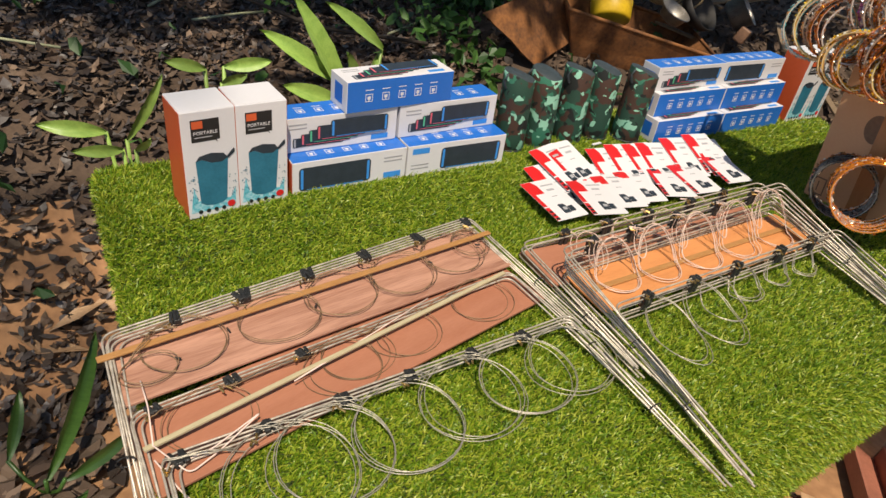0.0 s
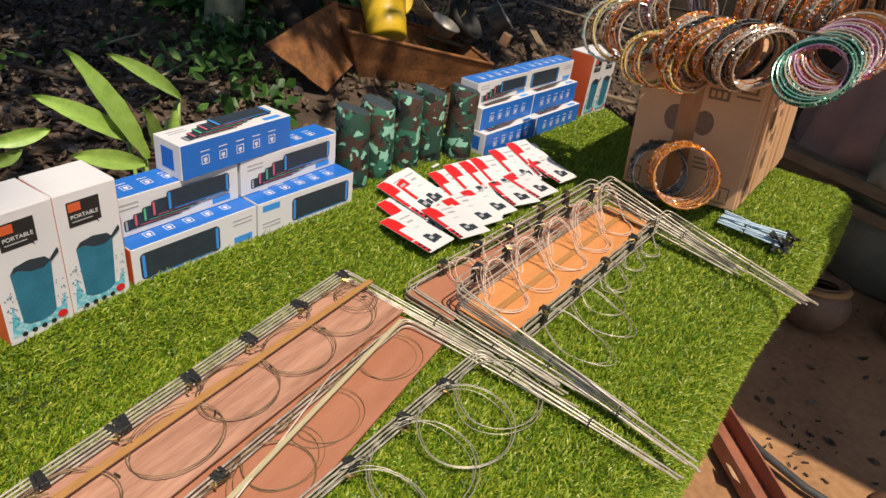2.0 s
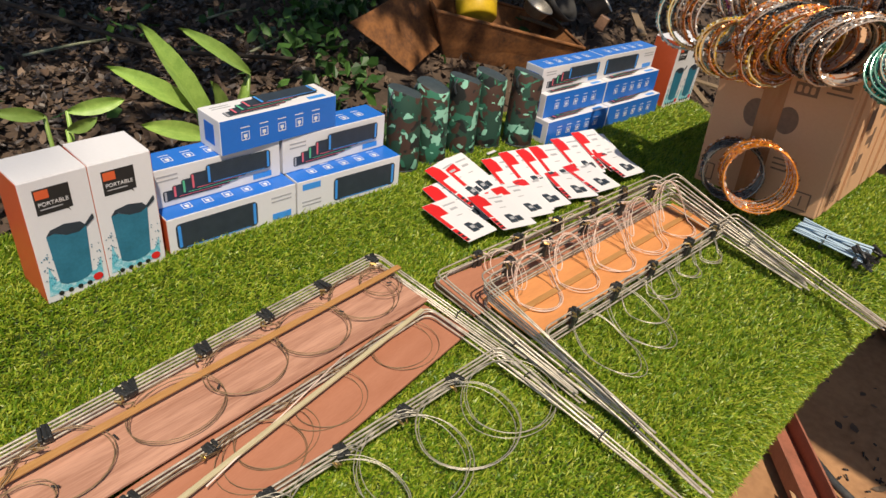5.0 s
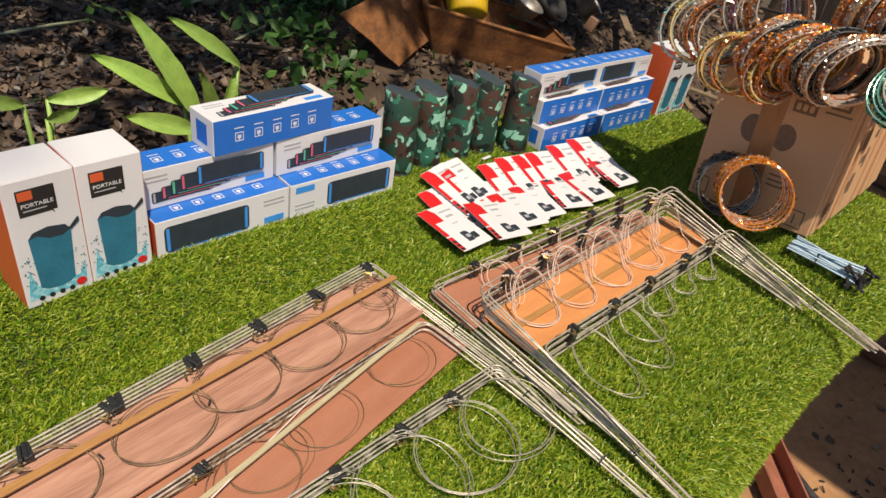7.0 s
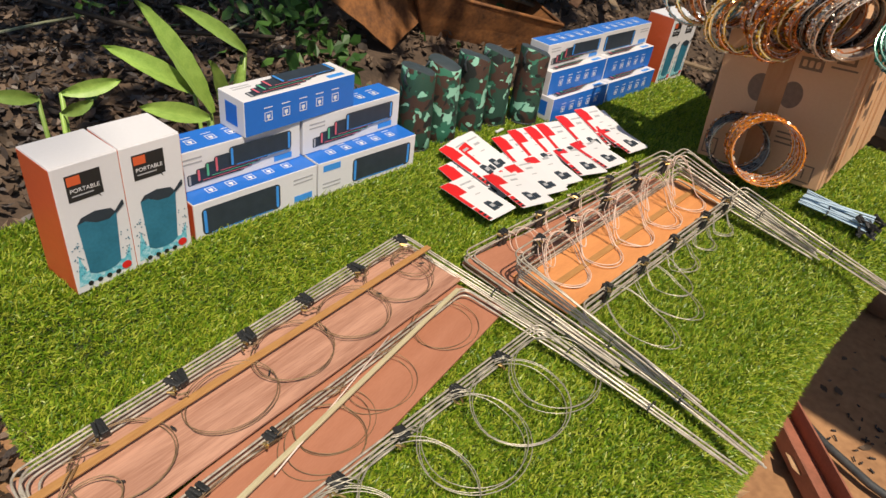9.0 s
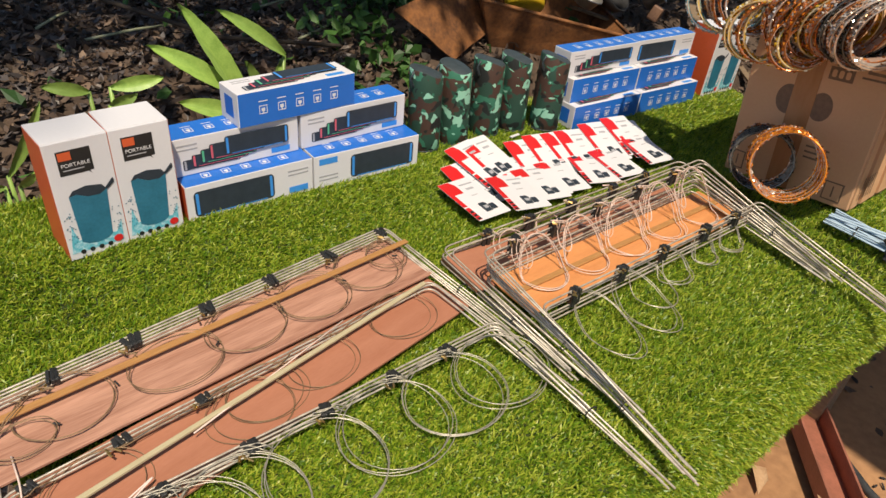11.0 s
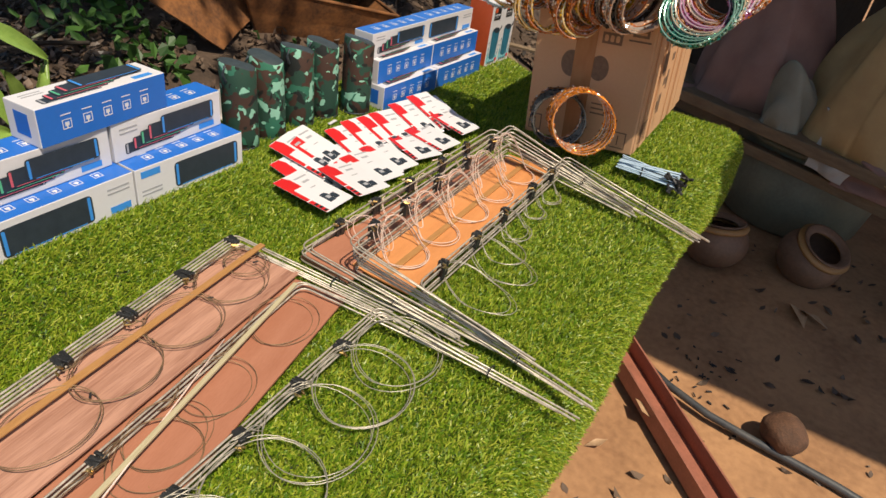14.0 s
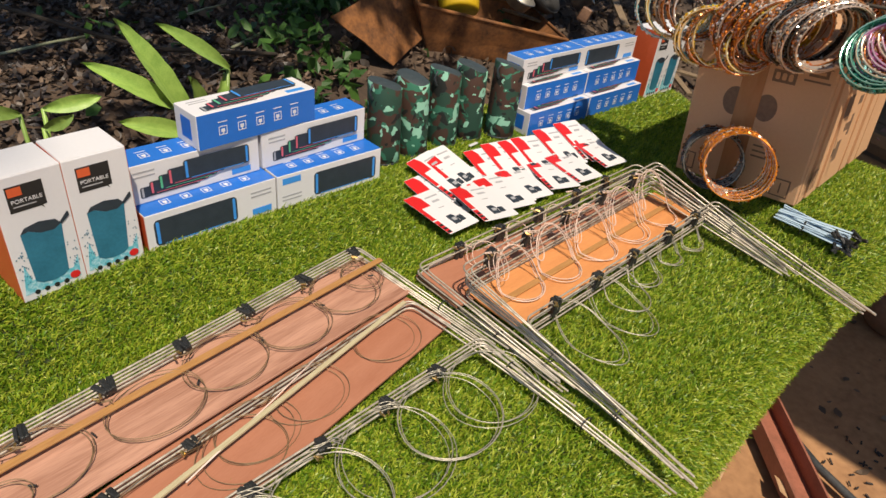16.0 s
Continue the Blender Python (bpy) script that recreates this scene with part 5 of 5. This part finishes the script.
def side_sheet(a, b, c, d, t=0.006):
    a, b, c, d = (Vector(p) for p in (a, b, c, d))
    n = (b - a).cross(d - a).normalized() * t
    bm = bmesh.new()
    lo, hi = [bm.verts.new(p) for p in (a, b, c, d)], [bm.verts.new(p + n) for p in (a, b, c, d)]
    bm.faces.new(list(reversed(lo)))
    bm.faces.new(hi)
    for i in range(4):
        bm.faces.new((lo[i], lo[(i + 1) % 4], hi[(i + 1) % 4], hi[i]))
    bmesh.ops.subdivide_edges(bm, edges=bm.edges[:], cuts=3, use_grid_fill=True)
    for v in bm.verts:
        v.co += Vector((0.006 * noise.noise(v.co * 9), 0.006 * noise.noise(v.co * 9 + Vector((5, 0, 0))), 0.006 * noise.noise(v.co * 8)))
    return bm


b0 = [(-TW * 0.34, -TD * 0.34, 0.02), (TW * 0.34, -TD * 0.34, 0.02), (TW * 0.34, TD * 0.34, 0.02), (-TW * 0.34, TD * 0.34, 0.02)]
t0 = [(-TW / 2, -TD / 2, TH), (TW / 2, -TD / 2, TH - 0.02), (TW / 2, TD / 2, TH), (-TW / 2, TD / 2, TH + 0.03)]
for i in range(4):
    part("side", side_sheet(b0[i], b0[(i + 1) % 4], t0[(i + 1) % 4], t0[i]), M_rust, tray)
part("bottom", side_sheet(*b0), M_rust, tray)
part("rim", tube(bmesh.new(), t0, 0.010, 8, True), M_rust, tray, smooth=True)
lip = part("rusty_sheet", side_sheet((1.50, 1.40, -0.10), (1.80, 1.34, -0.33), (2.06, 1.44, -0.27), (2.08, 1.60, 0.00), 0.005), M_rust, None)
tagged(lip, "bent rusty steel sheet leaning against a tray", "steel sheet")


def vessel(name, label, prof, material, m, category, inner=None):
    ob = part(name, lathe(bmesh.new(), prof, 28, cap=False), material, None, smooth=True)
    ob.matrix_basis = m
    return tagged(ob, label, category)


zt = ground_z(2.4, 1.4)
buck = thing("jerrycan", "cut-open yellow plastic canister tipped in a scrap tray", "canister", Matrix.Translation((2.28, 1.42, -0.16)) @ pose(0, 0, 0, -25, 35, 20))
part("body", lathe(bmesh.new(), ((0.0, 0), (0.085, 0), (0.098, 0.012), (0.105, 0.10), (0.098, 0.12), (0.108, 0.14), (0.115, 0.22), (0.120, 0.225), (0.112, 0.22), (0.103, 0.13), (0.09, 0.015), (0.0, 0.012)), 24, cap=False), M_yellow, buck, smooth=True)
part("handle", tube(bmesh.new(), [(0.10, 0, 0.16), (0.15, 0, 0.15), (0.155, 0, 0.07), (0.10, 0, 0.05)], 0.010, 8), M_yellow, buck, smooth=True)
o = vessel("basin", "yellow plastic basin leaning on a heap of scrap", ((0.0, 0), (0.07, 0.0), (0.12, 0.07), (0.13, 0.072), (0.125, 0.066), (0.072, 0.006), (0, 0.006)), M_yellow, Matrix.Translation((2.50, 1.66, -0.02)) @ pose(0, 0, 0, 60, 0, -20), "basin")
vessel("wok", "sooty black iron pan on a heap of scrap", ((0.0, 0), (0.06, 0.005), (0.11, 0.05), (0.125, 0.09), (0.129, 0.09), (0.115, 0.046), (0.062, -0.002), (0, -0.006)), M_blackpan, Matrix.Translation((2.80, 1.40, -0.13)) @ pose(0, 0, 0, 50, 0, 20), "pan")
vessel("cooking_pot", "dull aluminium pot with an open mouth", ((0.0, 0), (0.075, 0), (0.085, 0.01), (0.088, 0.10), (0.098, 0.104), (0.092, 0.108), (0.083, 0.10), (0.08, 0.012), (0, 0.008)), M_pan, Matrix.Translation((3.20, 1.44, -0.17)) @ pose(0, 0, 0, 50, 10, 30), "pot")
vessel("cooking_pot", "small dented aluminium pot in a rusty tray", ((0.0, 0), (0.06, 0), (0.075, 0.05), (0.085, 0.055), (0.078, 0.058), (0.06, 0.01), (0, 0.008)), M_pan, Matrix.Translation((2.60, 1.34, -0.13)) @ pose(0, 0, 0, 25, 10, 0), "pot")
basket = thing("wicker_basket", "open cane basket lying on its side", "basket", Matrix.Translation((2.80, 1.66, -0.02)) @ pose(0, 0, 0, 62, 10, -12))
for k in range(7):
    part("hoop", tube(bmesh.new(), [((0.13 + 0.011 * k) * math.cos(a), (0.13 + 0.011 * k) * math.sin(a), 0.030 * k) for a in np.linspace(0, 6.283, 25)[:-1]], 0.005, 6, True), M_cane, basket, smooth=True)
for k in range(26):
    a = 2 * math.pi * k / 26
    part("cane", tube(bmesh.new(), [(0.128 * math.cos(a), 0.128 * math.sin(a), 0), (0.20 * math.cos(a), 0.20 * math.sin(a), 0.185)], 0.0035, 5), M_cane, basket)
brick_ = part("brick", block((0.12, 0.06, 0.08), (0, 0, 0.04), 0.008), M_clay, None)
brick_.matrix_basis = pose(3.15, 1.30, ground_z(3.15, 1.3) + 0.12, 20, 10, 30)
tagged(brick_, "broken reddish brick on a heap", "brick")
for k in range(16):
    x, y, a = g.uniform(2.7, 4.8), g.uniform(0.7, 2.2), g.uniform(0, 3.1)
    L = g.uniform(0.3, 0.8)
    o = part("stick", block((L, g.uniform(0.02, 0.06), 0.015), (0, 0, 0.008), 0.003), M_plank, None)
    o.matrix_basis = pose(x, y, ground_z(x, y) + 0.02 + 0.01 * k, g.uniform(-8, 8), g.uniform(-6, 6), math.degrees(a))
    tagged(o, "grey broken wooden stick on a brush heap", "stick", "sticks on the brush heap")

# ---- ground by the shed ----
rail = thing("steel_channel", "red-brown painted steel channel lying on the ground", "steel channel", pose(1.478, -0.864, GROUND + 0.004, 0, 0, 44.5))
part("web", block((1.5, 0.090, 0.006), (0, 0, 0.003), 0.001), M_rail, rail)
for s in (-1, 1):
    part("flange", block((1.5, 0.007, 0.062), (0, s * 0.0450, 0.031), 0.0015), M_rail, rail)
o = part("dry_leaf", side_sheet((0, 0, 0), (0.05, -0.01, 0.01), (0.11, 0.0, 0.0), (0.06, 0.035, 0.02), 0.001), M_dry, None)
o.matrix_basis = pose(1.405, -0.915, GROUND + 0.02, 0, -10, 70)
tagged(o, "curled brown dry leaf in a steel channel", "leaf", "curled dry leaves")
for x, y, a, s in ((1.34, -0.72, 20, 1.1), (1.29, -0.68, 80, 0.9), (1.27, -0.80, 140, 0.7), (2.28, -1.22, 10, 1.6), (2.34, -1.30, 50, 1.3), (-0.30, 0.70, 30, 1.6), (-0.24, 0.62, 10, 2.0), (-0.20, 0.78, 60, 1.8), (-0.34, 0.54, 100, 1.6), (-0.22, 0.52, 150, 1.7), (-0.16, 0.66, 200, 1.5)):
    o = copy_thing(bpy.data.objects["dry_leaf"], Matrix())
    o.matrix_basis = pose(x, y, ground_z(x, y) + 0.014, 6, 8, a) @ Matrix.Diagonal((s, s, s, 1))
    tagged(o, "curled brown dry leaf on bare earth")
hose = part("hose", tube(bmesh.new(), [(1.66, -0.76, GROUND + 0.02), (1.59, -0.88, GROUND + 0.025), (1.55, -1.02, GROUND + 0.02), (1.54, -1.14, GROUND + 0.018), (1.52, -1.39, GROUND + 0.018), (1.42, -2.0, GROUND + 0.018)], 0.0125, 10), M_hose, None, smooth=True)
tagged(hose, "dusty black hose lying on bare earth", "hose")


def coconut(m, label, r=0.062):
    bm = bmesh.new()
    bmesh.ops.create_icosphere(bm, subdivisions=4, radius=r)
    for v in bm.verts:
        k = 1 + 0.10 * noise.noise(v.co * 22) + 0.04 * noise.noise(v.co * 70)
        v.co = Vector((v.co.x * k * 1.15, v.co.y * k, v.co.z * k * 0.92))
    ob = part("coconut", bm, M_husk, None, smooth=True)
    ob.matrix_basis = m
    return tagged(ob, label, "coconut")


coconut(pose(1.590, -1.225, GROUND + 0.054, 0, 0, 30), "brown husked coconut lying on bare earth")


def pot(m, label, r):
    p = thing("clay_pot", label, "pot", m, group="round pots in the shed")
    prof = [(0.0, 0.0)] + [(r * math.sin(a), r * 0.85 * (1 - math.cos(a))) for a in np.linspace(0.35, 2.35, 12)] + [(r * 0.62, r * 1.50), (r * 0.80, r * 1.60), (r * 0.74, r * 1.62), (r * 0.55, r * 1.48)]
    part("belly", lathe(bmesh.new(), prof, 32, cap=False), M_clay, p, smooth=True)
    part("neck_band", lathe(bmesh.new(), ((r * 0.70, r * 1.30), (r * 0.86, r * 1.36), (r * 0.90, r * 1.46), (r * 0.72, r * 1.52)), 32, cap=False), M_strip, p, "paler wooden ring", True)
    return p


pot(pose(2.50, -0.815, GROUND - 0.01, -8, 6, 0), "round brown clay pot with a wide rim in shade", 0.130)
pot(pose(2.72, -1.12, GROUND - 0.01, 14, -22, 20), "round brown clay pot tipped a little on its side in shade", 0.135)
drum = part("vessel", lathe(bmesh.new(), ((0.0, 0), (0.34, 0.0), (0.40, 0.05), (0.43, 0.25), (0.41, 0.44), (0.37, 0.48), (0.40, 0.50), (0.37, 0.50), (0.34, 0.46), (0.0, 0.44)), 40, cap=False), M_drum, None, smooth=True)
drum.matrix_basis = pose(3.26, -1.00, GROUND) @ Matrix.Diagonal((0.82, 0.82, 0.82, 1))
part("rim", tube(bmesh.new(), [(0.395 * math.cos(a), 0.395 * math.sin(a), 0.505) for a in np.linspace(0, 6.283, 41)[:-1]], 0.018, 8, True), M_drum, drum, "thick rolled rim", True)
tagged(drum, "large grey-green round vessel under a shelf", "vessel")
shelf = thing("shelf_bench", "weathered plank bench with sagging cloth piled on it", "bench", pose(3.06, -0.90, GROUND, 0, 0, -20.4))
part("plank", block((0.12, 1.7, 0.05), (-0.16, 0, 0.49), 0.006), M_plank, shelf)
part("plank", block((0.30, 1.7, 0.03), (0.08, 0, 0.50), 0.006), M_plank, shelf)
part("rail", block((0.05, 1.6, 0.05), (-0.12, 0.02, 0.36), 0.006), M_plank, shelf)
for x in (-0.14, 0.18):
    for y in (-0.78, 0.80):
        part("leg", block((0.07, 0.07, 0.48), (x, y, 0.23), 0.006), M_plank, shelf)


def cloth(m, w, d, h, material, label, seed, folds=3.0):
    """A heap of cloth: a folded sheet over a lump."""
    off = Vector((seed * 3.1, seed * 1.7, 0))

    def fn(x, y):
        r = math.hypot(x / w * 2, y / d * 2)
        lump = max(0.0, 1 - r * r)
        f = math.sin(folds * (x * 9 + 2.2 * noise.noise(Vector((x * 3, y * 3, 0)) + off)))
        z = h * lump ** 0.6 + 0.034 * f * (0.4 + lump) + 0.07 * noise.noise(Vector((x * 5, y * 5, 1)) + off)
        return (x + 0.03 * noise.noise(Vector((x * 4, y * 4, 7)) + off), y + 0.02 * f, max(0.0, z))

    me = grid_mesh("cloth", np.linspace(-w / 2, w / 2, 44), np.linspace(-d / 2, d / 2, 44), fn, material)
    ob = new("cloth", me)
    so = ob.modifiers.new("thick", "SOLIDIFY")
    so.thickness = 0.006
    ob.matrix_basis = m
    return tagged(ob, label, "cloth", "cloths piled on the bench")


ZB = GROUND + 0.515
cloth(pose(3.26, -0.66, ZB, 0, -6, 0), 0.50, 0.56, 0.60, M_cloth2, "crumpled dull mauve cloth heap on a bench", 1)
cloth(pose(3.02, -1.24, ZB, 0, -6, -28), 0.56, 0.80, 0.66, M_cloth1, "folded tan cloth heap on a bench", 2, 4)
cloth(pose(2.98, -0.84, ZB, 0, -10, -20), 0.22, 0.22, 0.25, M_cloth4, "bulging pale sack on a bench", 3)
cloth(pose(2.815, -1.07, ZB + 0.02, 0, -76, -20), 0.24, 0.20, 0.02, M_cloth3, "torn pale rag hanging over a bench edge", 4, 2)
cloth(pose(2.775, -1.22, ZB - 0.05, 0, -78, -12), 0.16, 0.24, 0.02, M_cloth2, "dull mauve rag hanging over a bench edge", 5, 2)
bag = cloth(pose(1.58, 1.04, ground_z(1.58, 1.04), 0, 0, 30), 0.22, 0.20, 0.09, M_cloth3, "crumpled white plastic bag lying beside a steel sheet", 6, 3)
tagged(bag, category="bag", group="")
for k in range(26):
    x, y = g.uniform(1.64, 1.98), g.uniform(-1.08, -0.88)
    o = part("scrap", block((g.uniform(0.008, 0.024), g.uniform(0.003, 0.006), 0.003), (0, 0, 0.002)), M_debris, None)
    o.matrix_basis = pose(x, y, ground_z(x, y) + 0.004, g.uniform(-9, 9), g.uniform(-9, 9), g.uniform(0, 360))
    tagged(o, "charred scrap lying on bare earth", "scrap", "charred scraps")
